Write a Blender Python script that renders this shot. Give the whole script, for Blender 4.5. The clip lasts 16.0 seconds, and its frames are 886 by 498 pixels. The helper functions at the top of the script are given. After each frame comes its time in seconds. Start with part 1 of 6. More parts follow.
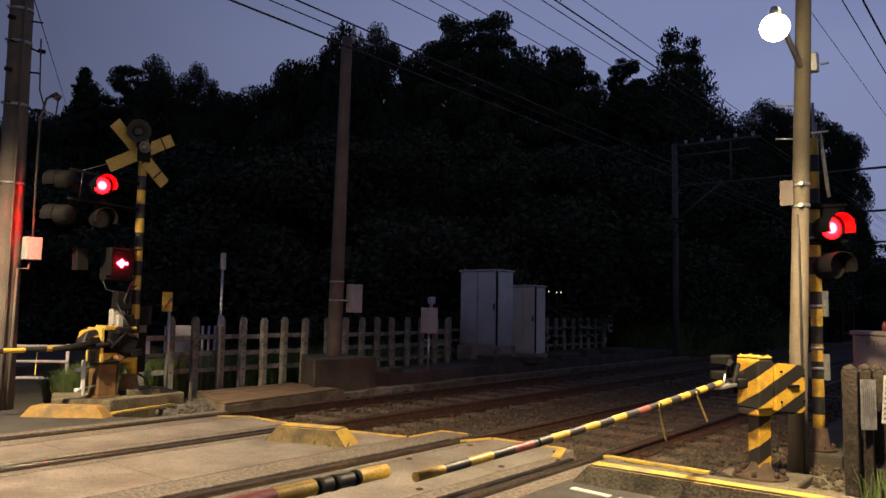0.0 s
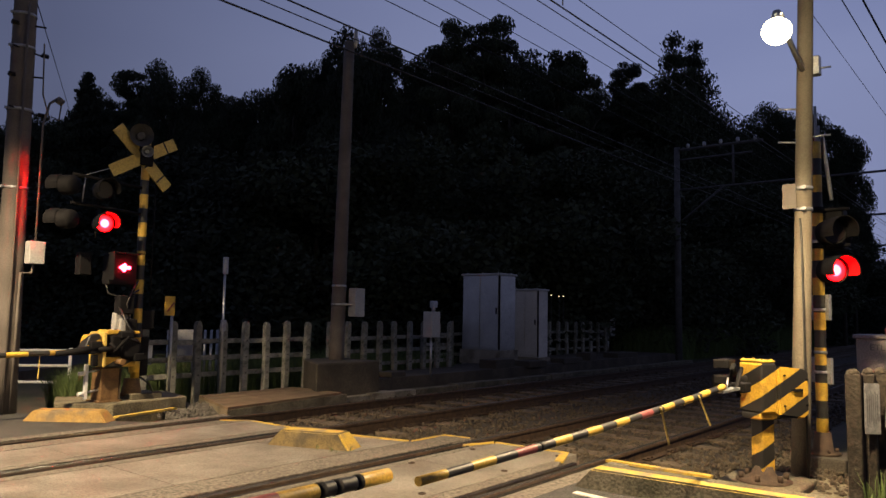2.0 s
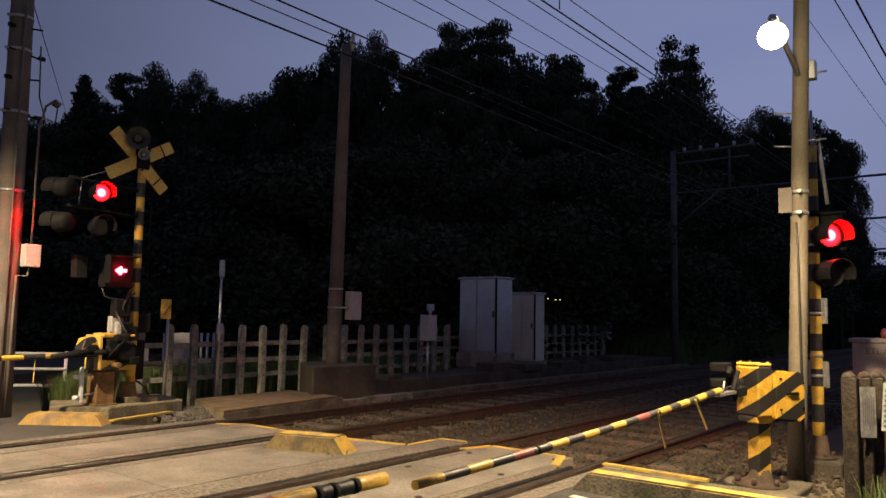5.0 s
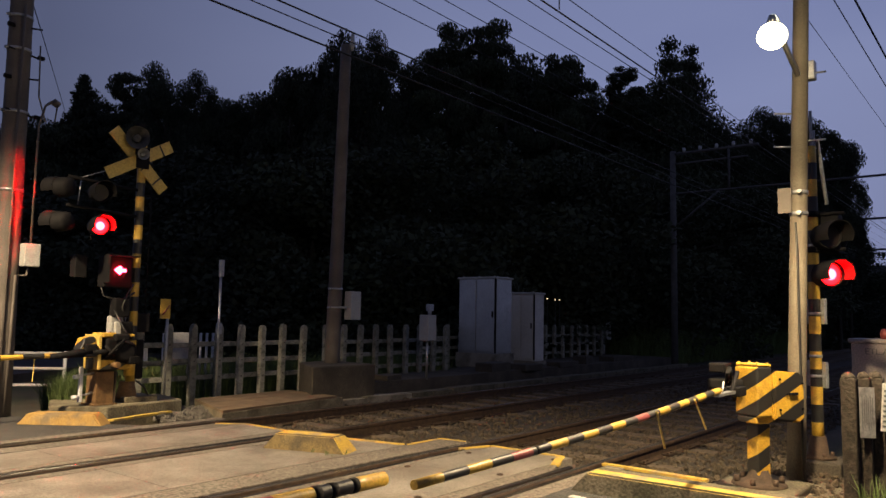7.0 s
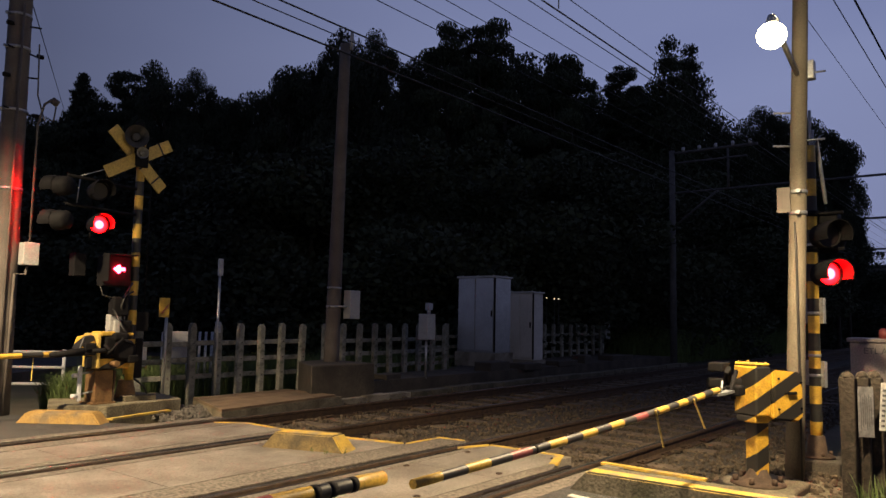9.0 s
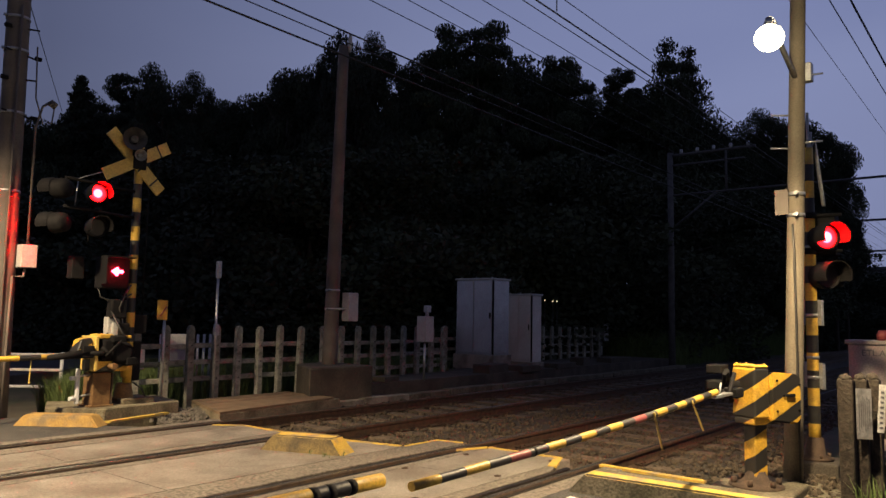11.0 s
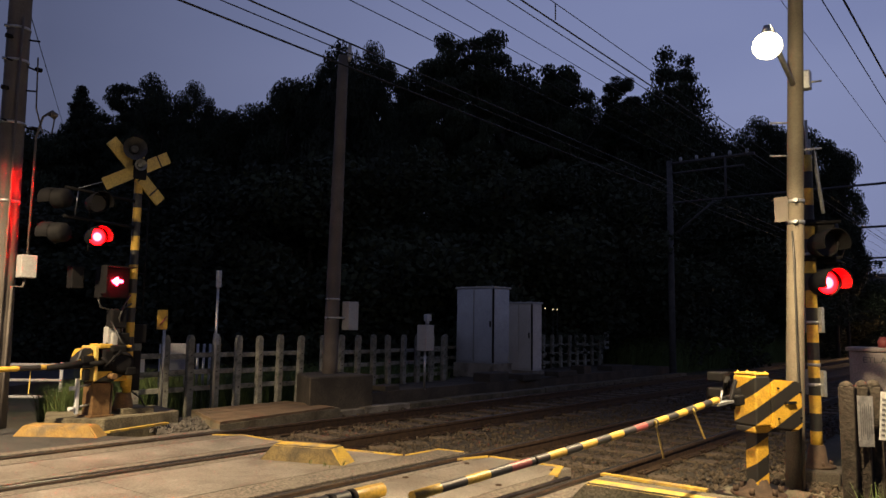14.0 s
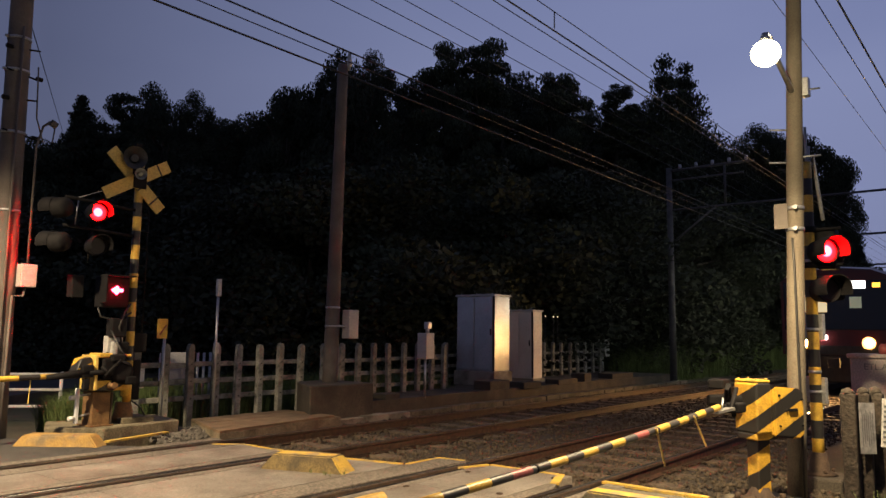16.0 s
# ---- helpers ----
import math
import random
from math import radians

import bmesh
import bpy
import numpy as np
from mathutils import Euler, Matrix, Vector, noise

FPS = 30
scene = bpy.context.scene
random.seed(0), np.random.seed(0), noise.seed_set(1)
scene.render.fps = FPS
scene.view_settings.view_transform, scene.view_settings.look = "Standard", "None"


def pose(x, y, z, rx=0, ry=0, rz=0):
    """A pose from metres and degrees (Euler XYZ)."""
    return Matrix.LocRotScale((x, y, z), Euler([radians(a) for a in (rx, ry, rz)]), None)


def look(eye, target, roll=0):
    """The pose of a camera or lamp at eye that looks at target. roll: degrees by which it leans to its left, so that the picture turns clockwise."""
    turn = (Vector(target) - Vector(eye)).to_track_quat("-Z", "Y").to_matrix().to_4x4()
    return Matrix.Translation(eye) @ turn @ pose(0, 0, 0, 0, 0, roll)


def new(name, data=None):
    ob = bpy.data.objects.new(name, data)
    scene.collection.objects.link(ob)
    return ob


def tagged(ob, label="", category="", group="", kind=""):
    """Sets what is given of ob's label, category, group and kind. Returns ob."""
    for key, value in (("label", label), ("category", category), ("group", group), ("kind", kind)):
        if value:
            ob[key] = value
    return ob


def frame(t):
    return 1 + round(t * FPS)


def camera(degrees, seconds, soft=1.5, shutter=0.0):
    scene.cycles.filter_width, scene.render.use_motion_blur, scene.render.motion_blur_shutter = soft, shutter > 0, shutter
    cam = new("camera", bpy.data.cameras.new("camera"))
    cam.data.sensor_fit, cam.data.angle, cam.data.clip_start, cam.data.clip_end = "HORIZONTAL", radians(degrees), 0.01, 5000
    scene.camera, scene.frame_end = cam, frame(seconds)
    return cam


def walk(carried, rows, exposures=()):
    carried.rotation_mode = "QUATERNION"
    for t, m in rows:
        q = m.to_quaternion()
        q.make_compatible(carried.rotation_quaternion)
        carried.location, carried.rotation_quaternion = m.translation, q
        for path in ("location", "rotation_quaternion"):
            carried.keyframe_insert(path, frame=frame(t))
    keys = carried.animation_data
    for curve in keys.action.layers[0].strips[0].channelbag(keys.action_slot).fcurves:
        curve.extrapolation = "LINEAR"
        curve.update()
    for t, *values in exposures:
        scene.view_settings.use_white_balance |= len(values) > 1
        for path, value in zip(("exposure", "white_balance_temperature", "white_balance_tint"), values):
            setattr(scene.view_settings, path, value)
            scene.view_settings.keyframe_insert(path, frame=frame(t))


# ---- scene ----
# camera: held in the hand, it only turns
EYE = (0.0, 0.0, 1.36)


def aim(yaw, tilt, roll):
    a, t = radians(yaw), radians(tilt)
    way = Vector((math.cos(a) * math.cos(t), math.sin(a) * math.cos(t), math.sin(t)))
    return look(EYE, Vector(EYE) + way * 10, roll)


cam = camera(62.0, 16.0, 1.5)
walk(cam, [(t, aim(y, p, r)) for t, y, p, r in (
    (0, 38.650, 4.719, 1.000),
    (0.5, 38.711, 4.806, 0.969),
    (1, 38.775, 4.891, 0.952),
    (1.5, 38.831, 4.946, 0.934),
    (2, 38.833, 5.020, 0.962),
    (2.5, 38.812, 5.107, 0.970),
    (3, 38.754, 5.199, 0.953),
    (3.5, 38.682, 5.275, 1.000),
    (4, 38.645, 5.304, 1.000),
    (6.5, 38.516, 5.253, 1.024),
    (7, 38.546, 5.281, 1.056),
    (7.5, 38.560, 5.274, 1.074),
    (8, 38.562, 5.269, 1.074),
    (8.5, 38.539, 5.236, 1.119),
    (9, 38.481, 5.212, 1.107),
    (11.5, 38.349, 5.487, 1.024),
    (12, 38.380, 5.608, 0.986),
    (12.5, 38.385, 5.724, 0.983),
    (13, 38.382, 5.849, 0.966),
    (13.5, 38.365, 5.950, 0.911),
    (14, 38.364, 6.049, 0.852),
    (14.5, 38.359, 6.197, 0.796),
    (15, 38.374, 6.336, 0.768),
    (15.5, 38.376, 6.498, 0.696),
    (16, 38.375, 6.666, 0.668),
)])

# ---------------------------------------------------------------- light
world = bpy.data.worlds.new("dusk")
scene.world = world
world.use_nodes = True
wn, wl = world.node_tree.nodes, world.node_tree.links
wn.clear()
w_out = wn.new("ShaderNodeOutputWorld")
w_bg = wn.new("ShaderNodeBackground")
w_tc = wn.new("ShaderNodeTexCoord")
w_sep = wn.new("ShaderNodeSeparateXYZ")
w_ramp = wn.new("ShaderNodeValToRGB")
w_noise = wn.new("ShaderNodeTexNoise")
w_add = wn.new("ShaderNodeMath")
w_map = wn.new("ShaderNodeMapping")
w_map.inputs["Scale"].default_value = (1.0, 1.0, 3.0)
w_noise.inputs["Scale"].default_value = 2.2
w_noise.inputs["Detail"].default_value = 3
w_add.operation = "MULTIPLY_ADD"
w_add.inputs[1].default_value = 0.34
wl.new(w_tc.outputs["Generated"], w_sep.inputs[0])
wl.new(w_tc.outputs["Generated"], w_map.inputs[0])
wl.new(w_map.outputs[0], w_noise.inputs["Vector"])
wl.new(w_noise.outputs["Fac"], w_add.inputs[0])
wl.new(w_sep.outputs["Z"], w_add.inputs[2])
wl.new(w_add.outputs[0], w_ramp.inputs[0])
ramp = w_ramp.color_ramp
ramp.elements[0].position, ramp.elements[0].color = 0.0, (0.012, 0.012, 0.02, 1)
ramp.elements[1].position, ramp.elements[1].color = 1.0, (0.057, 0.065, 0.124, 1)
for pos, col in ((0.17, (0.098, 0.108, 0.180, 1)), (0.44, (0.105, 0.121, 0.209, 1)), (0.76, (0.076, 0.091, 0.176, 1))):
    e = ramp.elements.new(pos)
    e.color = col
w_bg.inputs["Strength"].default_value = 1.0
# sky colour raised up to 2.1 times towards the street lamp, as its haze
w_dot = wn.new("ShaderNodeVectorMath")
w_dot.operation = "DOT_PRODUCT"
w_dot.inputs[1].default_value = (0.93, 0.22, 0.28)
wl.new(w_tc.outputs["Generated"], w_dot.inputs[0])
w_rng = wn.new("ShaderNodeMapRange")
w_rng.inputs["From Min"].default_value, w_rng.inputs["From Max"].default_value = 0.62, 1.0
w_rng.inputs["To Min"].default_value, w_rng.inputs["To Max"].default_value = 0.92, 2.1
wl.new(w_dot.outputs["Value"], w_rng.inputs[0])
w_mul = wn.new("ShaderNodeVectorMath")
w_mul.operation = "SCALE"
wl.new(w_ramp.outputs[0], w_mul.inputs[0])
wl.new(w_rng.outputs[0], w_mul.inputs["Scale"])
wl.new(w_mul.outputs[0], w_bg.inputs[0])
wl.new(w_bg.outputs[0], w_out.inputs[0])

LAMP = (5.59, 1.40, 3.46)
LAMP_FAR = (0.8, 8.0, 5.0)


def street_light(place, watts, cone, blend, tint):
    d = bpy.data.lights.new("street_light", "SPOT")
    d.energy, d.color, d.shadow_soft_size, d.spot_size, d.spot_blend = watts, tint, 0.10, radians(cone), blend
    ob = new("street_light", d)
    ob.location = place


street_light((LAMP[0], LAMP[1], LAMP[2] - 0.15), 1550, 156, 0.75, (1.0, 0.75, 0.43))
lamp_data = bpy.data.lights.new("street_lamp_bulb", "POINT")
lamp_data.energy, lamp_data.color, lamp_data.shadow_soft_size = 190, (1.0, 0.78, 0.44), 0.10
new("street_lamp_bulb", lamp_data).location = LAMP
street_light((LAMP_FAR[0], LAMP_FAR[1], LAMP_FAR[2] - 0.12), 4000, 144, 0.55, (1.0, 0.76, 0.46))


# ---------------------------------------------------------------- materials
def surf(name, c1, c2, scale=6.0, rough=0.7, metal=0.0, bump=0.15, fine=60.0, stain=None, stain_scale=1.3, stain_amount=0.5, space="Object", rand=0.0, speck=0.45):
    m = bpy.data.materials.new(name)
    m.use_nodes = True
    n, l = m.node_tree.nodes, m.node_tree.links
    b = n["Principled BSDF"]
    tc = n.new("ShaderNodeTexCoord")
    n1 = n.new("ShaderNodeTexNoise")
    n1.inputs["Scale"].default_value, n1.inputs["Detail"].default_value = scale, 5
    n2 = n.new("ShaderNodeTexNoise")
    n2.inputs["Scale"].default_value, n2.inputs["Detail"].default_value = fine, 3
    l.new(tc.outputs[space], n1.inputs["Vector"])
    l.new(tc.outputs[space], n2.inputs["Vector"])
    r1 = n.new("ShaderNodeValToRGB")
    r1.color_ramp.elements[0].position, r1.color_ramp.elements[1].position = 0.32, 0.68
    r1.color_ramp.elements[0].color, r1.color_ramp.elements[1].color = (*c1, 1), (*c2, 1)
    l.new(n1.outputs["Fac"], r1.inputs[0])
    col = r1.outputs[0]
    if stain:
        n3 = n.new("ShaderNodeTexNoise")
        n3.inputs["Scale"].default_value, n3.inputs["Detail"].default_value = stain_scale, 6
        l.new(tc.outputs[space], n3.inputs["Vector"])
        r3 = n.new("ShaderNodeValToRGB")
        r3.color_ramp.elements[0].position, r3.color_ramp.elements[1].position = 0.48, 0.66
        r3.color_ramp.elements[0].color, r3.color_ramp.elements[1].color = (0, 0, 0, 1), (stain_amount,) * 3 + (1,)
        l.new(n3.outputs["Fac"], r3.inputs[0])
        mx = n.new("ShaderNodeMixRGB")
        l.new(r3.outputs[0], mx.inputs[0])
        l.new(col, mx.inputs[1])
        mx.inputs[2].default_value = (*stain, 1)
        col = mx.outputs[0]
    mv = n.new("ShaderNodeMixRGB")
    mv.blend_type = "MULTIPLY"
    mv.inputs[0].default_value = speck
    rr = n.new("ShaderNodeValToRGB")
    rr.color_ramp.elements[0].position, rr.color_ramp.elements[1].position = 0.36, 0.62
    rr.color_ramp.elements[0].color, rr.color_ramp.elements[1].color = (0.34, 0.33, 0.32, 1), (1, 1, 1, 1)
    l.new(n2.outputs["Fac"], rr.inputs[0])
    l.new(col, mv.inputs[1])
    l.new(rr.outputs[0], mv.inputs[2])
    col = mv.outputs[0]
    if rand:
        oi = n.new("ShaderNodeObjectInfo")
        hv = n.new("ShaderNodeHueSaturation")
        mr = n.new("ShaderNodeMapRange")
        mr.inputs["To Min"].default_value, mr.inputs["To Max"].default_value = 1 - rand, 1 + rand
        l.new(oi.outputs["Random"], mr.inputs[0])
        l.new(mr.outputs[0], hv.inputs["Value"])
        l.new(col, hv.inputs["Color"])
        col = hv.outputs[0]
    l.new(col, b.inputs["Base Color"])
    b.inputs["Roughness"].default_value, b.inputs["Metallic"].default_value = rough, metal
    if bump:
        bp = n.new("ShaderNodeBump")
        bp.inputs["Strength"].default_value, bp.inputs["Distance"].default_value = bump, 0.01
        ad = n.new("ShaderNodeMath")
        l.new(n1.outputs["Fac"], ad.inputs[0])
        l.new(n2.outputs["Fac"], ad.inputs[1])
        l.new(ad.outputs[0], bp.inputs["Height"])
        l.new(bp.outputs[0], b.inputs["Normal"])
    return m


def glow(name, color, strength):
    m = bpy.data.materials.new(name)
    m.use_nodes = True
    b = m.node_tree.nodes["Principled BSDF"]
    b.inputs["Base Color"].default_value = (*[min(1, c) for c in color], 1)
    b.inputs["Emission Color"].default_value = (*color, 1)
    b.inputs["Emission Strength"].default_value = strength
    return m


def hazard(name, width=0.30, slope=1.0, shift=0.0):
    """Yellow paint with slanting black bars, chipped and dirty."""
    m = surf(name, (0.60, 0.35, 0.035), (0.70, 0.425, 0.05), 9, 0.5, 0, 0.1, 80, (0.20, 0.12, 0.04), 7.0, 0.5)
    n, l = m.node_tree.nodes, m.node_tree.links
    b = n["Principled BSDF"]
    old = b.inputs["Base Color"].links[0].from_socket
    tc, sp = n.new("ShaderNodeTexCoord"), n.new("ShaderNodeSeparateXYZ")
    l.new(tc.outputs["Object"], sp.inputs[0])
    a = n.new("ShaderNodeMath")
    a.operation = "SUBTRACT"
    l.new(sp.outputs["X"], a.inputs[0])
    l.new(sp.outputs["Y"], a.inputs[1])
    s = n.new("ShaderNodeMath")
    s.operation = "MULTIPLY_ADD"
    s.inputs[1].default_value = -slope
    off = n.new("ShaderNodeMath")
    off.inputs[1].default_value = shift
    l.new(a.outputs[0], off.inputs[0])
    l.new(sp.outputs["Z"], s.inputs[0])
    l.new(off.outputs[0], s.inputs[2])
    d = n.new("ShaderNodeMath")
    d.operation = "DIVIDE"
    d.inputs[1].default_value = width
    l.new(s.outputs[0], d.inputs[0])
    f = n.new("ShaderNodeMath")
    f.operation = "FRACT"
    l.new(d.outputs[0], f.inputs[0])
    g = n.new("ShaderNodeMath")
    g.operation = "GREATER_THAN"
    g.inputs[1].default_value = 0.50
    l.new(f.outputs[0], g.inputs[0])
    mx = n.new("ShaderNodeMixRGB")
    l.new(g.outputs[0], mx.inputs[0])
    l.new(old, mx.inputs[1])
    mx.inputs[2].default_value = (0.018, 0.017, 0.016, 1)
    l.new(mx.outputs[0], b.inputs["Base Color"])
    return m


def lens_glow(name):
    """A red lamp: brightest in the middle."""
    m = bpy.data.materials.new(name)
    m.use_nodes = True
    n, l = m.node_tree.nodes, m.node_tree.links
    b = n["Principled BSDF"]
    b.inputs["Base Color"].default_value = (0.5, 0.01, 0.01, 1)
    tc = n.new("ShaderNodeTexCoord")
    ln = n.new("ShaderNodeVectorMath")
    ln.operation = "LENGTH"
    l.new(tc.outputs["Object"], ln.inputs[0])
    rp = n.new("ShaderNodeValToRGB")
    rp.color_ramp.elements[0].position, rp.color_ramp.elements[0].color = 0.040, (1, 1, 1, 1)
    rp.color_ramp.elements[1].position, rp.color_ramp.elements[1].color = 0.112, (0.02, 0.02, 0.02, 1)
    mid = rp.color_ramp.elements.new(0.066)
    mid.color = (0.05, 0.05, 0.05, 1)
    l.new(ln.outputs["Value"], rp.inputs[0])
    mu = n.new("ShaderNodeMath")
    mu.operation = "MULTIPLY"
    mu.inputs[1].default_value = 1800.0
    l.new(rp.outputs[0], mu.inputs[0])
    l.new(mu.outputs[0], b.inputs["Emission Strength"])
    b.inputs["Emission Color"].default_value = (1.0, 0.0008, 0.0014, 1)
    return m


M = {}
M["soil"] = surf("soil", (0.05, 0.045, 0.03), (0.09, 0.075, 0.05), 1.5, 0.95, 0, 0.4, 25, (0.03, 0.045, 0.015), 0.4, 0.8)
M["asphalt"] = surf("asphalt", (0.045, 0.044, 0.043), (0.075, 0.073, 0.07), 5, 0.85, 0, 0.9, 80, (0.11, 0.10, 0.09), 0.8, 0.5, speck=0.9)
M["slab"] = surf("crossing_slab", (0.18, 0.163, 0.14), (0.30, 0.272, 0.235), 2.6, 0.58, 0, 0.6, 75, (0.115, 0.092, 0.072), 1.1, 0.85, speck=0.75)
M["grit"] = surf("gritty_infill", (0.14, 0.122, 0.10), (0.25, 0.22, 0.18), 22, 0.8, 0, 1.0, 42, (0.10, 0.085, 0.07), 1.2, 0.6, speck=1.0)
M["concrete"] = surf("old_concrete", (0.22, 0.20, 0.165), (0.33, 0.30, 0.25), 3, 0.85, 0, 0.45, 60, (0.09, 0.075, 0.05), 2.2, 0.85, rand=0.12, speck=0.7)
M["plinth_concrete"] = surf("yellowed_concrete", (0.17, 0.145, 0.09), (0.28, 0.245, 0.165), 4, 0.88, 0, 0.5, 55, (0.075, 0.06, 0.035), 2.6, 0.85, speck=0.75)
M["mossy_concrete"] = surf("mossy_concrete", (0.10, 0.088, 0.062), (0.18, 0.16, 0.115), 5, 0.9, 0, 0.6, 45, (0.045, 0.045, 0.025), 2.5, 0.85, speck=0.8)
M["dark_concrete"] = surf("sooty_concrete", (0.045, 0.038, 0.03), (0.095, 0.08, 0.06), 2.5, 0.9, 0, 0.45, 60, (0.035, 0.03, 0.022), 1.5, 0.8, speck=0.7)
M["pole_concrete"] = surf("pole_concrete", (0.21, 0.20, 0.175), (0.27, 0.26, 0.23), 4, 0.8, 0, 0.2, 90, (0.13, 0.115, 0.09), 2.0, 0.7)
M["pole_worn"] = surf("weathered_lamp_pole", (0.115, 0.098, 0.072), (0.165, 0.142, 0.106), 3, 0.82, 0, 0.25, 90, (0.11, 0.088, 0.064), 1.6, 0.8)
# brown, toned below pole_concrete because little light reaches these poles
M["pole_brown"] = surf("dim_brown_pole", (0.10, 0.085, 0.075), (0.15, 0.13, 0.115), 4, 0.8, 0, 0.2, 90, (0.06, 0.05, 0.042), 2.0, 0.7)
M["fence_concrete"] = surf("fence_concrete", (0.21, 0.21, 0.18), (0.34, 0.335, 0.29), 9, 0.88, 0, 0.4, 60, (0.06, 0.065, 0.045), 5.0, 0.8, rand=0.22, speck=0.7)
M["rail_side"] = surf("rusty_rail", (0.034, 0.021, 0.014), (0.085, 0.051, 0.029), 14, 0.75, 0.3, 0.2, 90)
M["rail_top"] = surf("worn_rail_head", (0.22, 0.20, 0.18), (0.38, 0.35, 0.32), 5, 0.26, 0.85, 0.02, 60)
M["sleeper"] = surf("sleeper_wood", (0.06, 0.045, 0.03), (0.12, 0.09, 0.06), 7, 0.9, 0, 0.4, 50, rand=0.25)
M["ballast"] = surf("ballast_bed", (0.022, 0.018, 0.013), (0.052, 0.041, 0.03), 18, 0.95, 0, 0.9, 50)
M["stone"] = surf("ballast_stone", (0.022, 0.017, 0.012), (0.105, 0.079, 0.052), 14, 0.92, 0, 0.3, 60)
M["gravel"] = surf("grey_gravel", (0.06, 0.055, 0.048), (0.17, 0.155, 0.135), 10, 0.92, 0, 0.3, 60)
M["rubber"] = surf("dark_rubber_strip", (0.016, 0.013, 0.012), (0.035, 0.029, 0.025), 6, 0.24, 0, 0.08, 60, (0.07, 0.055, 0.04), 2.0, 0.5)
M["kerb_orange"] = surf("weathered_kerb_paint", (0.36, 0.22, 0.06), (0.46, 0.29, 0.085), 8, 0.75, 0, 0.3, 80, (0.20, 0.15, 0.09), 4.5, 0.9)
M["yellow_kerb"] = surf("yellow_kerb_paint", (0.50, 0.31, 0.03), (0.60, 0.38, 0.045), 8, 0.72, 0, 0.25, 90, (0.22, 0.17, 0.10), 4.5, 0.9)
M["dirty_yellow"] = surf("dirty_yellow_concrete", (0.15, 0.108, 0.045), (0.25, 0.18, 0.07), 6, 0.85, 0, 0.4, 60, (0.09, 0.07, 0.04), 4, 0.9)
M["yellow_line"] = surf("yellow_line_paint", (0.52, 0.35, 0.05), (0.62, 0.42, 0.07), 8, 0.7, 0, 0.2, 90, (0.25, 0.20, 0.13), 6, 0.9)
M["white_line"] = surf("worn_white_paint", (0.55, 0.54, 0.50), (0.7, 0.69, 0.64), 8, 0.7, 0, 0.2, 90, (0.10, 0.10, 0.09), 7, 1.0)
M["yellow"] = surf("yellow_paint", (0.63, 0.39, 0.045), (0.73, 0.465, 0.065), 10, 0.45, 0, 0.05, 90, (0.24, 0.15, 0.05), 6, 0.6)
M["black"] = surf("black_paint", (0.014, 0.014, 0.014), (0.03, 0.029, 0.028), 10, 0.5, 0, 0.05, 90)
M["red_tape"] = surf("faded_red_tape", (0.25, 0.05, 0.05), (0.34, 0.08, 0.07), 10, 0.5, 0, 0.05, 90)
M["hazard"] = hazard("hazard_bars", 0.52, 1.95, 1.64)
M["hazard_post"] = hazard("hazard_bars_post", 0.60, 1.95, 1.38)
M["dark_metal"] = surf("dark_metal", (0.006, 0.006, 0.007), (0.013, 0.012, 0.013), 12, 0.75, 0.0, 0.05, 90)
M["dark_metal"].node_tree.nodes["Principled BSDF"].inputs["Specular IOR Level"].default_value = 0.15
M["steel"] = surf("galvanised_steel", (0.38, 0.39, 0.40), (0.52, 0.53, 0.54), 12, 0.42, 0.75, 0.05, 60)
M["grey_box"] = surf("grey_paint", (0.36, 0.37, 0.37), (0.46, 0.47, 0.47), 3, 0.5, 0, 0.03, 60, (0.28, 0.27, 0.25), 3, 0.5)
M["cabinet"] = surf("cabinet_paint", (0.40, 0.41, 0.43), (0.50, 0.51, 0.53), 2, 0.22, 0.55, 0.02, 40, (0.38, 0.38, 0.37), 1.2, 0.5)
M["cabinet_matt"] = surf("matt_cabinet_paint", (0.52, 0.51, 0.49), (0.62, 0.60, 0.58), 2, 0.5, 0.0, 0.02, 40, (0.38, 0.37, 0.35), 1.2, 0.5)
M["foot_rust"] = surf("dark_rusty_iron", (0.035, 0.022, 0.015), (0.08, 0.05, 0.032), 12, 0.85, 0.1, 0.3, 70)
M["rusty"] = surf("rusty_steel", (0.14, 0.075, 0.03), (0.26, 0.15, 0.06), 9, 0.8, 0.2, 0.25, 70)
M["xbuck"] = surf("crossbuck_yellow", (0.62, 0.44, 0.10), (0.70, 0.50, 0.13), 5, 0.55, 0, 0.05, 60, (0.4, 0.28, 0.08), 5, 0.5)
M["wire"] = surf("wire", (0.012, 0.012, 0.013), (0.02, 0.02, 0.02), 10, 0.6, 0.2, 0, 60)
M["wood_plank"] = surf("plank", (0.13, 0.085, 0.05), (0.21, 0.145, 0.085), 6, 0.88, 0, 0.35, 60, (0.07, 0.055, 0.035), 3, 0.6, rand=0.2)
M["old_post"] = surf("weathered_post", (0.016, 0.011, 0.008), (0.042, 0.031, 0.023), 9, 0.95, 0, 1.0, 38, (0.075, 0.064, 0.05), 6, 0.6, speck=0.8)
M["notice"] = surf("grey_notice_sheet", (0.13, 0.13, 0.14), (0.24, 0.24, 0.25), 16, 0.5, 0, 0.05, 70)
M["paper"] = surf("notice_sheet", (0.5, 0.5, 0.5), (0.62, 0.62, 0.61), 9, 0.5, 0, 0.03, 60)
M["ink"] = surf("grey_print", (0.08, 0.08, 0.09), (0.13, 0.13, 0.14), 20, 0.6, 0, 0, 60)
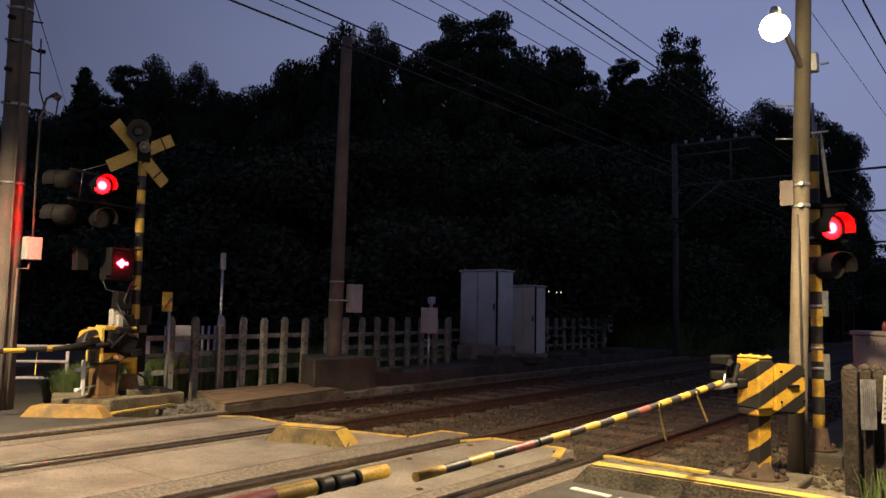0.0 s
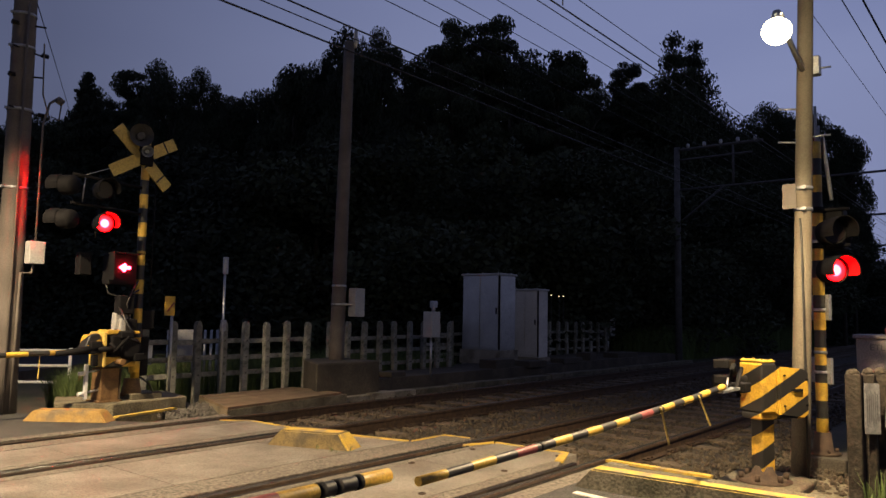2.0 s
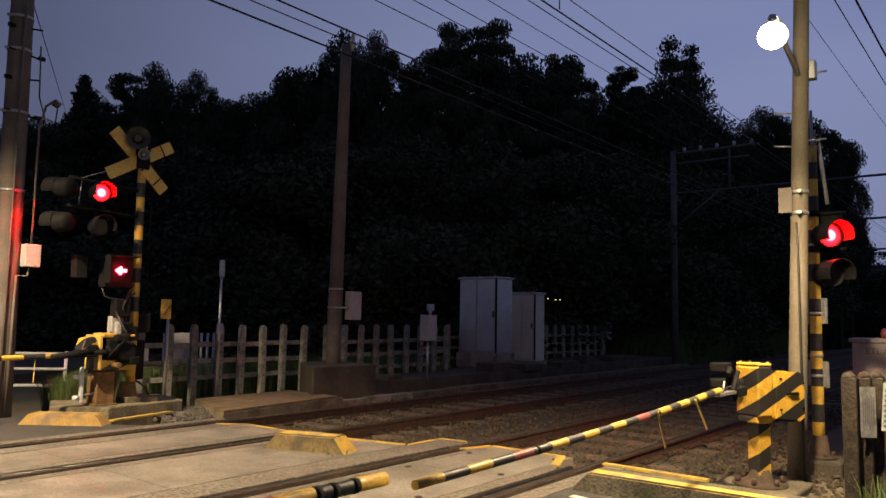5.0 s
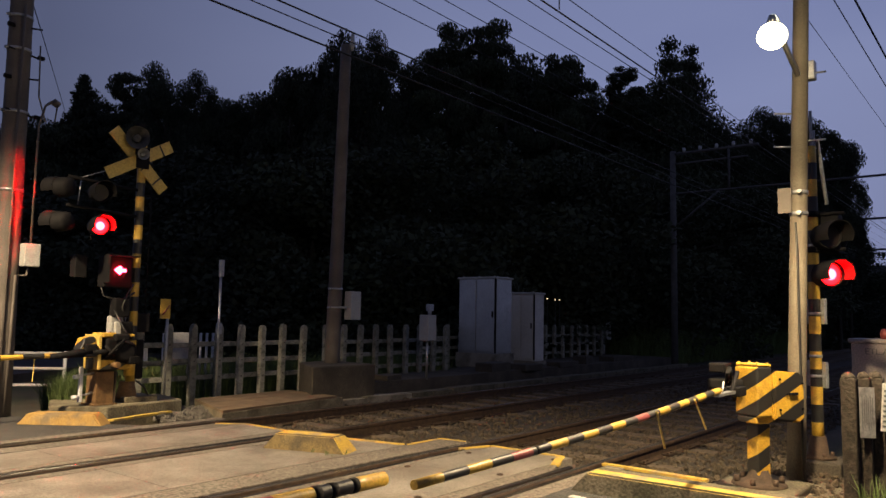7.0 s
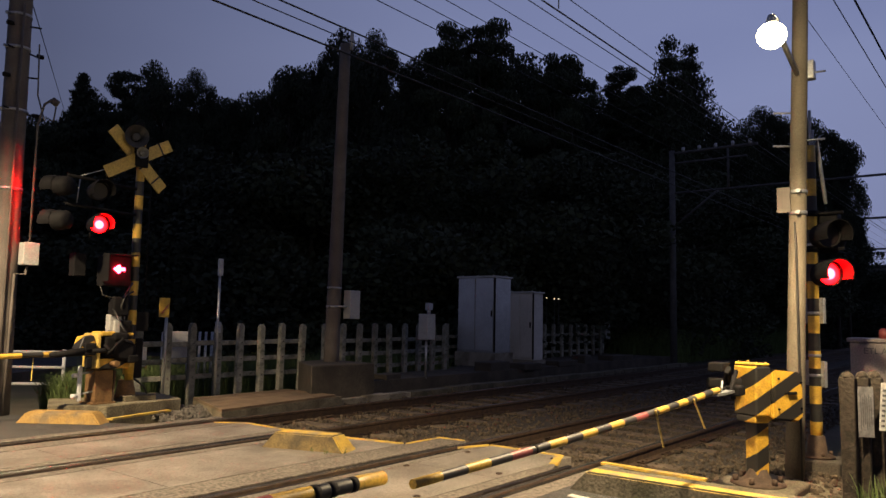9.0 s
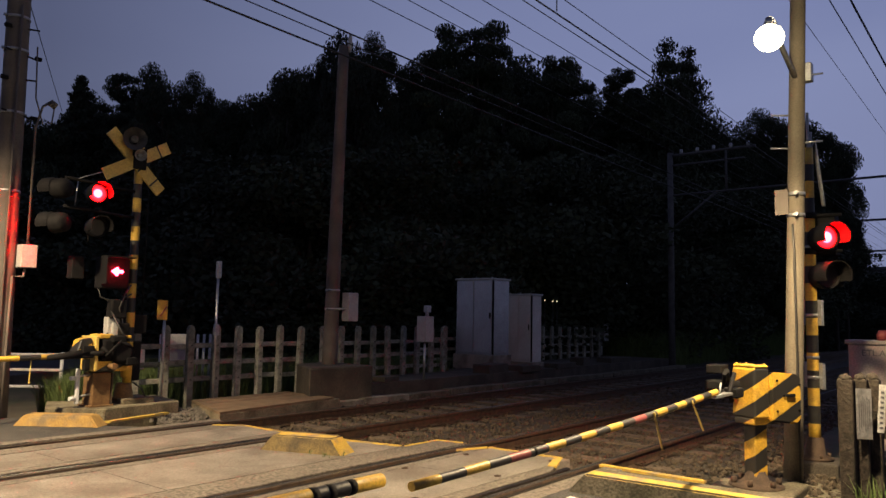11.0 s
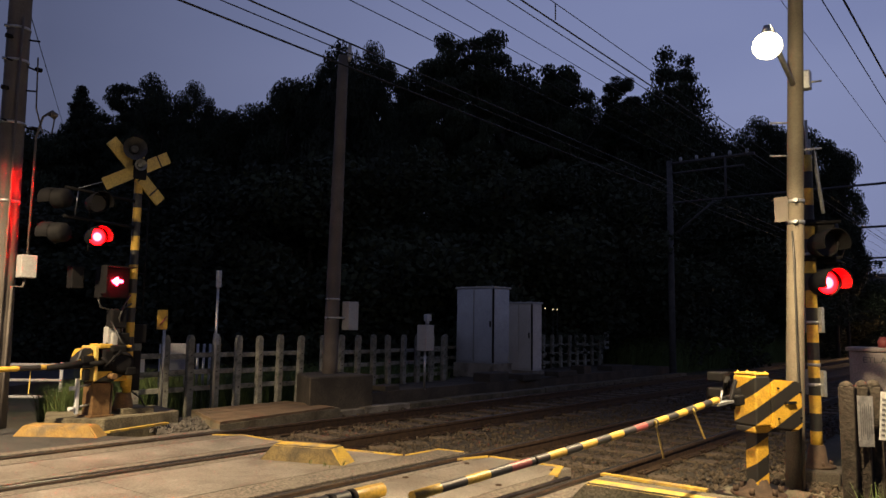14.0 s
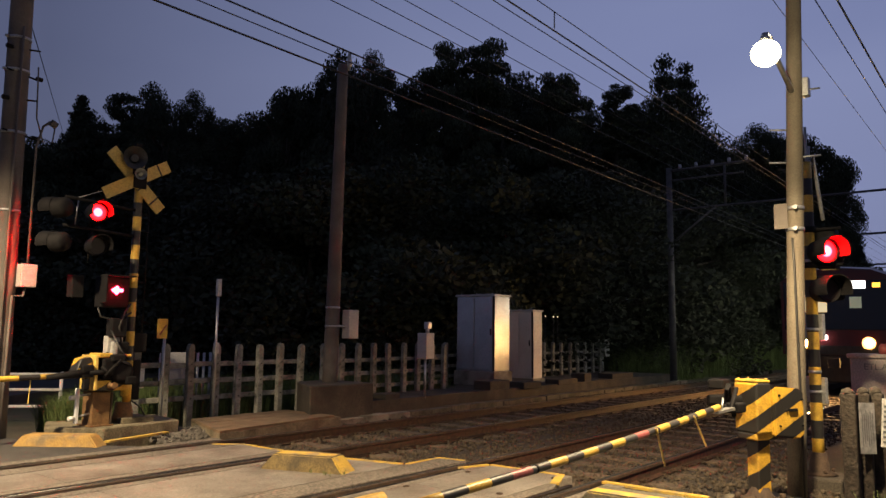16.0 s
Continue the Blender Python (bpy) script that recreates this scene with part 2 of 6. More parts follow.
M["pink_box"] = surf("pale_box_paint", (0.29, 0.25, 0.245), (0.36, 0.31, 0.30), 4, 0.5, 0, 0.03, 60, (0.36, 0.30, 0.28), 4, 0.5)
M["red_glass"] = surf("dark_red_glass", (0.006, 0.002, 0.002), (0.010, 0.003, 0.003), 8, 0.55, 0, 0, 60)
M["lens_on"] = lens_glow("red_lamp_lit")
M["arrow_on"] = glow("red_arrow_lit", (1.0, 0.014, 0.03), 90)
M["bulb"] = glow("street_lamp_glass", (1.0, 0.86, 0.50), 9)
M["leaf"] = surf("leaf", (0.020, 0.027, 0.014), (0.045, 0.058, 0.026), 1.2, 0.85, 0, 0, 12, rand=0.25)
M["grass"] = surf("grass_blade", (0.055, 0.09, 0.022), (0.11, 0.155, 0.045), 3, 0.8, 0, 0, 12, rand=0.2)
M["bark"] = surf("bark", (0.035, 0.028, 0.02), (0.06, 0.05, 0.036), 6, 0.95, 0, 0.6, 40)
M["white_pipe"] = surf("white_pipe", (0.68, 0.69, 0.70), (0.78, 0.79, 0.80), 6, 0.4, 0, 0.02, 60)
M["train_red"] = surf("train_red", (0.05, 0.005, 0.006), (0.07, 0.007, 0.007), 3, 0.3, 0, 0.01, 50)
M["train_pale"] = surf("train_pale_band", (0.55, 0.53, 0.48), (0.62, 0.60, 0.55), 3, 0.35, 0, 0.01, 50)
M["train_dark"] = surf("train_underframe", (0.02, 0.02, 0.021), (0.04, 0.04, 0.04), 6, 0.7, 0.2, 0.1, 50)
M["train_glass"] = surf("train_dark_glass", (0.008, 0.009, 0.011), (0.012, 0.013, 0.015), 3, 0.08, 0, 0, 50)
M["headlight"] = glow("headlight_warm", (1.0, 0.52, 0.17), 3600)
# emission for the ring that stands in for the headlights' orange halo
M["headlight_bowl"] = glow("headlight_bowl", (1.0, 0.48, 0.14), 5.0)
M["gantry"] = surf("weathered_gantry_steel", (0.07, 0.07, 0.075), (0.12, 0.12, 0.125), 6, 0.8, 0.1, 0.05, 60)
M["headlight_white"] = glow("headlight_white", (1.0, 0.95, 0.85), 60)
M["sign_white"] = glow("destination_display", (1.0, 0.97, 0.93), 5)
M["far_lamp"] = glow("far_lamp_glass", (1.0, 0.72, 0.38), 1.4)
M["sign_amber"] = glow("amber_display", (1.0, 0.50, 0.05), 3)
M["cabin_light"] = glow("lit_cabin_pane", (0.85, 1.0, 0.70), 0.10)
M["saloon_light"] = glow("lit_saloon_pane", (1.0, 0.84, 0.50), 0.6)
M["window_light"] = glow("lit_passenger_window", (1.0, 0.93, 0.72), 8.0)


# ---------------------------------------------------------------- mesh tools
def box(bm, lo, hi, mat=0, bevel=0.0):
    v = [bm.verts.new((x, y, z)) for x in (lo[0], hi[0]) for y in (lo[1], hi[1]) for z in (lo[2], hi[2])]
    fs = [bm.faces.new([v[i] for i in q]) for q in ((0, 1, 3, 2), (4, 6, 7, 5), (0, 4, 5, 1), (2, 3, 7, 6), (0, 2, 6, 4), (1, 5, 7, 3))]
    for f in fs:
        f.material_index = mat
    if bevel:
        es = list({e for f in fs for e in f.edges})
        r = bmesh.ops.bevel(bm, geom=es, offset=bevel, segments=2, affect="EDGES", profile=0.5)
        for f in r["faces"]:
            f.material_index = mat
    return v


def rings(bm, path, seg=12, mats=None, cap=True):
    """A round body along path: rows of (point, radius); mats: a material for each stretch."""
    pts = [Vector(p) for p, _ in path]
    last, axis, loops = None, None, []
    for i, (p, r) in enumerate(path):
        a, b = pts[max(0, i - 1)], pts[min(len(pts) - 1, i + 1)]
        if i and (pts[i] - pts[i - 1]).length < 1e-6:
            a = pts[max(0, i - 2)]
        d = (b - a).normalized()
        if axis is not None and d.dot(axis) < 0:
            d = -d
        axis = d
        if last is None:
            u = d.cross(Vector((0.31, 0.2, 0.93)) if abs(d.z) < 0.9 else Vector((1, 0.05, 0))).normalized()
        else:
            u = (last - d * last.dot(d)).normalized()
        last, w = u, d.cross(u)
        loops.append([bm.verts.new(pts[i] + (u * math.cos(k * math.tau / seg) + w * math.sin(k * math.tau / seg)) * r) for k in range(seg)])
    for i in range(len(loops) - 1):
        for k in range(seg):
            f = bm.faces.new((loops[i][k], loops[i][(k + 1) % seg], loops[i + 1][(k + 1) % seg], loops[i + 1][k]))
            f.smooth = True
            f.material_index = mats[i] if mats else 0
    if cap:
        for lp, m in ((loops[0][::-1], mats[0] if mats else 0), (loops[-1], mats[-1] if mats else 0)):
            bm.faces.new(lp).material_index = m
    return loops


def rod(bm, a, b, r, r2=None, seg=10, mat=0):
    rings(bm, [(a, r), (b, r if r2 is None else r2)], seg, [mat])


def poly(bm, outline, z0, z1, mat=0):
    """A flat piece with that outline, from z0 to z1."""
    lo = [bm.verts.new((x, y, z0)) for x, y in outline]
    hi = [bm.verts.new((x, y, z1)) for x, y in outline]
    n = len(outline)
    fs = [bm.faces.new(hi), bm.faces.new(lo[::-1])]
    fs += [bm.faces.new((lo[i], lo[(i + 1) % n], hi[(i + 1) % n], hi[i])) for i in range(n)]
    for f in fs:
        f.material_index = mat


def part(name, bm, mats, parent=None, label="", at=None, kind="", keep=False):
    bmesh.ops.recalc_face_normals(bm, faces=bm.faces)
    me = bpy.data.meshes.new(name)
    bm.to_mesh(me)
    bm.free()
    for m in mats if isinstance(mats, (list, tuple)) else [mats]:
        me.materials.append(M[m])
    ob = new(name, me)
    if parent:
        ob.parent = parent
    if at is not None:
        ob.matrix_basis = at
    return tagged(ob, label, kind=kind)


def thing(name, m, label, category, group=""):
    ob = new(name)
    ob.empty_display_size = 0.1
    ob.matrix_basis = m
    return tagged(ob, label, category, group)


def piece(name, mesh, parent, m):
    ob = new(name, mesh)
    ob.parent = parent
    ob.matrix_basis = m
    return ob


def shared(name, bm, mats):
    bmesh.ops.recalc_face_normals(bm, faces=bm.faces)
    me = bpy.data.meshes.new(name)
    bm.to_mesh(me)
    bm.free()
    for m in mats if isinstance(mats, (list, tuple)) else [mats]:
        me.materials.append(M[m])
    return me


def soup(name, verts, faces, mats, label, category="", parent=None, kind="stuff"):
    me = bpy.data.meshes.new(name)
    me.from_pydata(verts.tolist(), [], faces.tolist())
    for m in mats if isinstance(mats, (list, tuple)) else [mats]:
        me.materials.append(M[m])
    me.update()
    ob = new(name, me)
    if parent:
        ob.parent = parent
    return tagged(ob, label, category, kind=kind)


# ---------------------------------------------------------------- ground, road and tracks
NEAR, FAR, GAUGE = 4.065, 7.386, 1.435
RAILS = [NEAR - GAUGE / 2 - 0.03, NEAR + GAUGE / 2 + 0.03, FAR - GAUGE / 2 - 0.03, FAR + GAUGE / 2 + 0.03]

bm = bmesh.new()
bmesh.ops.create_grid(bm, x_segments=60, y_segments=60, size=900)
for v in bm.verts:
    v.co.z = -0.2
ground = tagged(part("ground", bm, "soil"), "dark bare soil with patches of low grass", "ground", kind="structure")

# the road on both sides of the tracks
bm = bmesh.new()
poly(bm, [(-9, -14), (5.76, -14), (5.76, 3.0), (5.72, RAILS[0] - 0.30), (-9, RAILS[0] - 0.30)], -0.25, -0.008)
road = tagged(part("road", bm, "asphalt"), "worn dark asphalt road leading up to the crossing", "road", kind="structure")
bm = bmesh.new()
poly(bm, [(-9, RAILS[3] + 0.30), (4.9, RAILS[3] + 0.30), (4.4, 9.2), (3.75, 12.0), (6.2, 16.5), (14, 22), (9, 30), (-9, 40)], -0.25, -0.01)
road_far = tagged(part("road", bm, "asphalt"), "dark asphalt road leading away behind the crossing", "road", kind="structure")

# slabs between and beside the rails
crossing = thing("level_crossing_deck", pose(0, 0, 0), "pale concrete slabs laid flush between the rails", "crossing deck")
tagged(crossing, kind="structure")


def slab_row(y0, y1, x_end0, x_end1, step, mat, z=-0.006, name="slab"):
    x = -9.0
    while x < min(x_end0, x_end1) - 0.05:
        nx = x + step
        last = nx > min(x_end0, x_end1) - 0.6
        bm = bmesh.new()
        out = [(x + 0.003, y0), ((x_end0 if last else nx) - 0.003, y0), ((x_end1 if last else nx) - 0.003, y1), (x + 0.003, y1)]
        poly(bm, out, -0.16, z + random.uniform(-0.0015, 0.0015))
        part(name, bm, mat, crossing)
        if last:
            break
        x = nx


R0, R1, R2, R3 = RAILS
slab_row(R0 - 0.30, R0 - 0.12, 6.68, 6.68, 2.6, "grit", name="edge_strip")
slab_row(R0 + 0.15, R0 + 0.285, 6.02, 6.36, 2.6, "grit", name="edge_strip")
slab_row(R0 + 0.30, R1 - 0.265, 6.66, 6.66, 2.05, "slab")
slab_row(R1 - 0.25, R1 - 0.16, 6.60, 6.40, 2.6, "grit", name="edge_strip")
slab_row(R1 + 0.12, 5.285, 6.68, 6.64, 2.6, "grit", name="edge_strip")
slab_row(5.30, R2 - 0.275, 6.06, 5.84, 2.05, "slab")
slab_row(R2 - 0.255, R2 - 0.12, 5.80, 5.80, 2.6, "grit", name="edge_strip")
slab_row(R2 + 0.15, R2 + 0.28, 5.72, 5.80, 2.6, "grit", name="edge_strip")
slab_row(R2 + 0.305, R3 - 0.44, 5.80, 5.80, 2.05, "slab")
slab_row(R3 - 0.425, R3 - 0.15, 5.80, 5.52, 2.6, "grit", name="edge_strip")
slab_row(R3 + 0.12, R3 + 0.30, 5.9, 5.9, 2.6, "grit", name="edge_strip")

# dark strips that line the rails on the deck
for rail_y, inward in ((R0, 1), (R1, -1), (R2, 1), (R3, -1)):
    for a, b, z in ((-0.115, -0.042, -0.012), (0.100, 0.146, -0.008)):
        lo, hi = sorted((rail_y + inward * a, rail_y + inward * b))
        bm = bmesh.new()
        box(bm, (-9.0, lo, -0.15), (6.3 if rail_y < 5 else 5.6, hi, z), bevel=0.006)
        part("rail_strip", bm, "rubber", crossing)

# dark plugs in the slabs' lifting holes
bm = bmesh.new()
rings(bm, [((0, 0, -0.02), 0.030), ((0, 0, 0.002), 0.030), ((0, 0, 0.002), 0.021), ((0, 0, -0.004), 0.019)], 12)
plug_mesh = shared("hole_plug", bm, "rail_side")
for py, x0 in ((R1 - 0.30, 2.0), (R0 + 0.38, 2.3)):
    for k in range(4):
        for dx in (0.0, 0.94):
            piece("hole_plug", plug_mesh, crossing, pose(x0 - 2.05 + 2.05 * k + dx - 0.9, py, 0.0015))

# painted edges of the deck
for name, mat, outline, z in (
        ("edge_line", "yellow_line", [(5.765, 6.90), (5.80, 6.90), (5.805, 7.66), (5.77, 7.66)], 0.001),
        ("edge_line", "yellow_line", [(5.52, 7.95), (5.55, 7.98), (5.80, 7.68), (5.77, 7.66)], 0.001),
        ("edge_line", "yellow_line", [(5.79, 6.30), (5.85, 6.30), (6.07, 5.31), (6.01, 5.31)], 0.001),
        ("edge_line", "yellow_line", [(6.07, 5.255), (6.07, 5.285), (6.64, 5.285), (6.64, 5.255)], 0.001),
        ("edge_line", "yellow_line", [(6.615, 5.25), (6.645, 5.25), (6.68, 4.95), (6.65, 4.95)], 0.001),
        ("edge_line", "yellow_line", [(6.26, 4.715), (6.28, 4.745), (6.655, 4.61), (6.62, 4.585)], 0.001),
        ("edge_line", "yellow_line", [(6.615, 4.57), (6.66, 4.57), (6.66, 3.72), (6.61, 3.72)], 0.001),
        ("edge_line", "yellow_line", [(6.20, 3.60), (6.24, 3.53), (6.66, 3.70), (6.60, 3.76)], 0.001),
        ("edge_line", "yellow_line", [(6.52, 2.25), (6.6, 2.25), (6.64, R0 - 0.06), (6.57, R0 - 0.06)], 0.001),
        ("edge_line", "yellow_line", [(4.75, 9.12), (4.8, 9.04), (5.78, 9.32), (5.75, 9.4)], 0.004),
        ("lane_line", "white_line", [(5.02, 1.4), (5.10, 1.4), (5.22, 2.45), (5.14, 2.45)], -0.004),
        ("lane_line", "white_line", [(5.16, 2.52), (5.23, 2.52), (5.27, 2.86), (5.2, 2.86)], -0.004)):
    bm = bmesh.new()
    poly(bm, outline, z - 0.02, z + 0.003)
    tagged(part(name, bm, mat), "worn painted line beside the crossing deck", "road marking", kind="structure")

# short apron under the near kerb and the machine
bm = bmesh.new()
poly(bm, [(5.77, 2.9), (5.77, 0.9), (7.7, 1.0), (7.75, 2.2), (6.66, 2.35), (6.66, R0 - 0.31), (5.73, R0 - 0.31)], -0.25, -0.10)
tagged(part("apron", bm, "mossy_concrete"), "dirty concrete apron beside the near rail", "apron", kind="structure")

# ballast beds
bm = bmesh.new()
for x0, x1, y0, y1 in ((5.5, 160, 2.3, 9.15), (-80, -9, 2.3, 9.15)):
    nx, ny = (int((x1 - x0) / 0.7), 18)
    grid = [[bm.verts.new((x0 + (x1 - x0) * i / nx, y0 + (y1 - y0) * j / ny,
                           -0.145 - (0.05 if j in (0, ny) else 0) - 0.02 + 0.03 * noise.noise((x0 + i * 0.9, j * 0.7, 0)))) for j in range(ny + 1)] for i in range(nx + 1)]
    for i in range(nx):
        for j in range(ny):
            bm.faces.new((grid[i][j], grid[i + 1][j], grid[i + 1][j + 1], grid[i][j + 1]))
tagged(part("ballast_bed", bm, "ballast"), "brown railway ballast bed under both tracks", "ballast", kind="structure")


def rail_mesh(x0, x1):
    half = [(0.0625, -0.153), (0.0625, -0.142), (0.010, -0.122), (0.008, -0.045), (0.0325, -0.034), (0.0325, -0.008), (0.026, 0.0)]
    prof = half + [(-y, z) for y, z in half[::-1]]
    bm = bmesh.new()
    a = [bm.verts.new((x0, y, z)) for y, z in prof]
    b = [bm.verts.new((x1, y, z)) for y, z in prof]
    n = len(prof)
    for i in range(n):
        f = bm.faces.new((a[i], a[(i + 1) % n], b[(i + 1) % n], b[i]))
        f.material_index = 1 if i == 6 else 0
    bm.faces.new(a[::-1])
    bm.faces.new(b)
    return shared("rail", bm, ["rail_side", "rail_top"])


rail_long = rail_mesh(-80, 160)
bm = bmesh.new()
box(bm, (-0.11, -1.15, -0.12), (0.11, 1.15, 0.03), bevel=0.012)
sleeper_mesh = shared("sleeper", bm, "sleeper")
bm = bmesh.new()
box(bm, (-0.09, -0.11, 0), (0.09, 0.11, 0.018))
for sx in (-0.05, 0.05):
    for sy in (-0.075, 0.075):
        rod(bm, (sx, sy, 0.018), (sx, sy, 0.032), 0.016, seg=6)
plate_mesh = shared("rail_plate", bm, "rail_side")
for cy, ys in ((NEAR, RAILS[:2]), (FAR, RAILS[2:])):
    tr = thing("railway_track", pose(0, cy, 0), "straight railway track with worn steel rails on wooden sleepers", "railway track", "tracks over the crossing")
    tagged(tr, kind="structure")
    for y in ys:
        piece("rail", rail_long, tr, pose(0, y - cy, 0))
    for i in range(110):
        x = 6.95 + 0.62 * i + random.uniform(-0.03, 0.03)
        piece("sleeper", sleeper_mesh, tr, pose(x, random.uniform(-0.04, 0.04), -0.165 - random.uniform(0, 0.012), 0, 0, random.uniform(-1.5, 1.5)))
        if i < 22:
            for y in ys:
                piece("rail_plate", plate_mesh, tr, pose(x, y - cy, -0.137))


def stones(name, n, region, lo, hi, mat, label, seed):
    """Loose stones, thrown over a region."""
    rg = np.random.default_rng(seed)
    ph = (1 + 5 ** 0.5) / 2
    ico = np.array([(-1, ph, 0), (1, ph, 0), (-1, -ph, 0), (1, -ph, 0), (0, -1, ph), (0, 1, ph), (0, -1, -ph), (0, 1, -ph), (ph, 0, -1), (ph, 0, 1), (-ph, 0, -1), (-ph, 0, 1)]) / 1.9
    tri = np.array([(0, 11, 5), (0, 5, 1), (0, 1, 7), (0, 7, 10), (0, 10, 11), (1, 5, 9), (5, 11, 4), (11, 10, 2), (10, 7, 6), (7, 1, 8), (3, 9, 4), (3, 4, 2), (3, 2, 6), (3, 6, 8), (3, 8, 9), (4, 9, 5), (2, 4, 11), (6, 2, 10), (8, 6, 7), (9, 8, 1)])
    pos = region(rg, n)
    n = len(pos)
    sz = rg.uniform(lo, hi, (n, 1, 1)) * rg.uniform(0.6, 1.25, (n, 1, 3))
    v = ico[None] * rg.uniform(0.72, 1.2, (n, 12, 1)) * sz
    a = rg.uniform(0, 6.28, n)
    c, s = np.cos(a)[:, None], np.sin(a)[:, None]
    v = np.stack([v[..., 0] * c - v[..., 1] * s, v[..., 0] * s + v[..., 1] * c, v[..., 2]], -1) + pos[:, None]
    f = (tri[None] + 12 * np.arange(n)[:, None, None]).reshape(-1, 3)
    return soup(name, v.reshape(-1, 3), f, mat, label, "ballast stones")


def ballast_region(rg, n):
    x = 5.9 + 22 * rg.uniform(0, 1, n) ** 1.7
    y = rg.uniform(2.35, 9.1, n)
    ok = (x > 6.75) | ((y > 5.2) & (x > 6.2)) | ((y > 6.0) & (x > 5.95))
    for r in RAILS:
        ok &= abs(y - r) > 0.055
    return np.stack([x, y, rg.uniform(-0.185, -0.14, n)], -1)[ok]


stones("ballast_stones", 27000, ballast_region, 0.012, 0.032, "stone", "loose brown ballast stones between the rails", 3)


def heap_region(rg, n):
    x, y = rg.uniform(5.55, 6.95, n), rg.uniform(9.05, 9.75, n)
    return np.stack([x, y, -0.12 + (y - 9.05) * 0.12 + rg.uniform(-0.02, 0.03, n)], -1)


stones("gravel_heap", 1500, heap_region, 0.012, 0.034, "gravel", "grey gravel beside the concrete plinth", 5)

# ---------------------------------------------------------------- kerb blocks
def kerb_block(a, b, width, height, label, slope=0.16, mats=("yellow_kerb", "yellow"), stripe=9.0):
    a, b = Vector((*a, 0)), Vector((*b, 0))
    length = (b - a).length
    ang = math.degrees(math.atan2(b.y - a.y, b.x - a.x))
    bm = bmesh.new()
    low = [(0, 0), (length, 0), (length, width), (0, width)]
    top = [(slope, 0.03), (length - slope, 0.03), (length - slope, width - 0.03), (slope, width - 0.03)]
    lo = [bm.verts.new((x, y, -0.02)) for x, y in low]
    hi = [bm.verts.new((x, y, height)) for x, y in top]
    bm.faces.new(hi)
    bm.faces.new(lo[::-1])
    for i in range(4):
        bm.faces.new((lo[i], lo[(i + 1) % 4], hi[(i + 1) % 4], hi[i]))
    bmesh.ops.bevel(bm, geom=list(bm.edges), offset=0.015, segments=2, affect="EDGES")
    bmesh.ops.subdivide_edges(bm, edges=list(bm.edges), cuts=3, use_grid_fill=True)
    for v in bm.verts:
        if v.co.z > 0.01:
            v.co += Vector((noise.noise(v.co * 9), noise.noise(v.co * 9 + Vector((5, 0, 0))), noise.noise(v.co * 7))) * 0.006
    bm.normal_update()
    for f in bm.faces:
        c = f.calc_center_median()
        f.material_index = 1 if (f.normal.z > 0.75 and c.y < stripe) or (c.x > length - slope * 0.95 and stripe > 0.2) else 0
    ob = part("kerb_block", bm, list(mats), at=pose(a.x, a.y, 0, 0, 0, ang))
    return tagged(ob, label, "kerb block", "kerb blocks along the crossing")


kerb_block((3.85, 9.55), (4.48, 8.72), 0.28, 0.125, "low yellow concrete kerb block with sloping ends", 0.12, ("kerb_orange", "kerb_orange"))
kerb_block((4.88, 6.22), (5.21, 5.32), 0.30, 0.155, "yellow-topped dirty concrete kerb block between the tracks", 0.15, ("dirty_yellow", "yellow_line"), 0.21)
kerb_block((5.42, 2.98), (5.46, 0.45), 0.34, 0.15, "long dirty concrete kerb with yellow-painted top edge", 0.15, ("mossy_concrete", "yellow_line"), 0.19)


# ---------------------------------------------------------------- barrier machines
def bar_arm(parent, start, end, r0, r1, n, first=0, red=(), label="", bands=()):
    """A striped barrier pole."""
    s, e = Vector(start), Vector(end)
    bm = bmesh.new()
    path, mats = [], []
    for i in range(n + 1):
        p = s.lerp(e, i / n)
        p.z -= 0.05 * math.sin(math.pi * i / n) * 0.4
        path.append((p, r0 + (r1 - r0) * i / n))
        if i < n:
            mats.append(2 if i in red else (i + first) % 2)
    rings(bm, path, 12, mats)
    arm = part("barrier_arm", bm, ["yellow", "black", "red_tape"], parent, label)
    for k in bands:
        drop = Vector((0, 0, 0.02 * math.sin(math.pi * k)))
        p = s.lerp(e, k) - drop
        q = s.lerp(e, k + 0.006) - drop
        bm = bmesh.new()
        rod(bm, p, q, (r0 + (r1 - r0) * k) * 1.06, seg=12)
        part("clamp", bm, "dark_metal", arm)
    return arm


def strap(parent, p, length, lean, mat="xbuck"):
    bm = bmesh.new()
    box(bm, (-0.0055, -0.004, -length), (0.0055, 0.004, 0))
    rod(bm, (0, 0, -0.008), (0, 0, 0.03), 0.008, seg=6)
    part("hanging_strap", bm, mat, parent, "frayed yellow strap", at=pose(*p, 0, lean, -35))


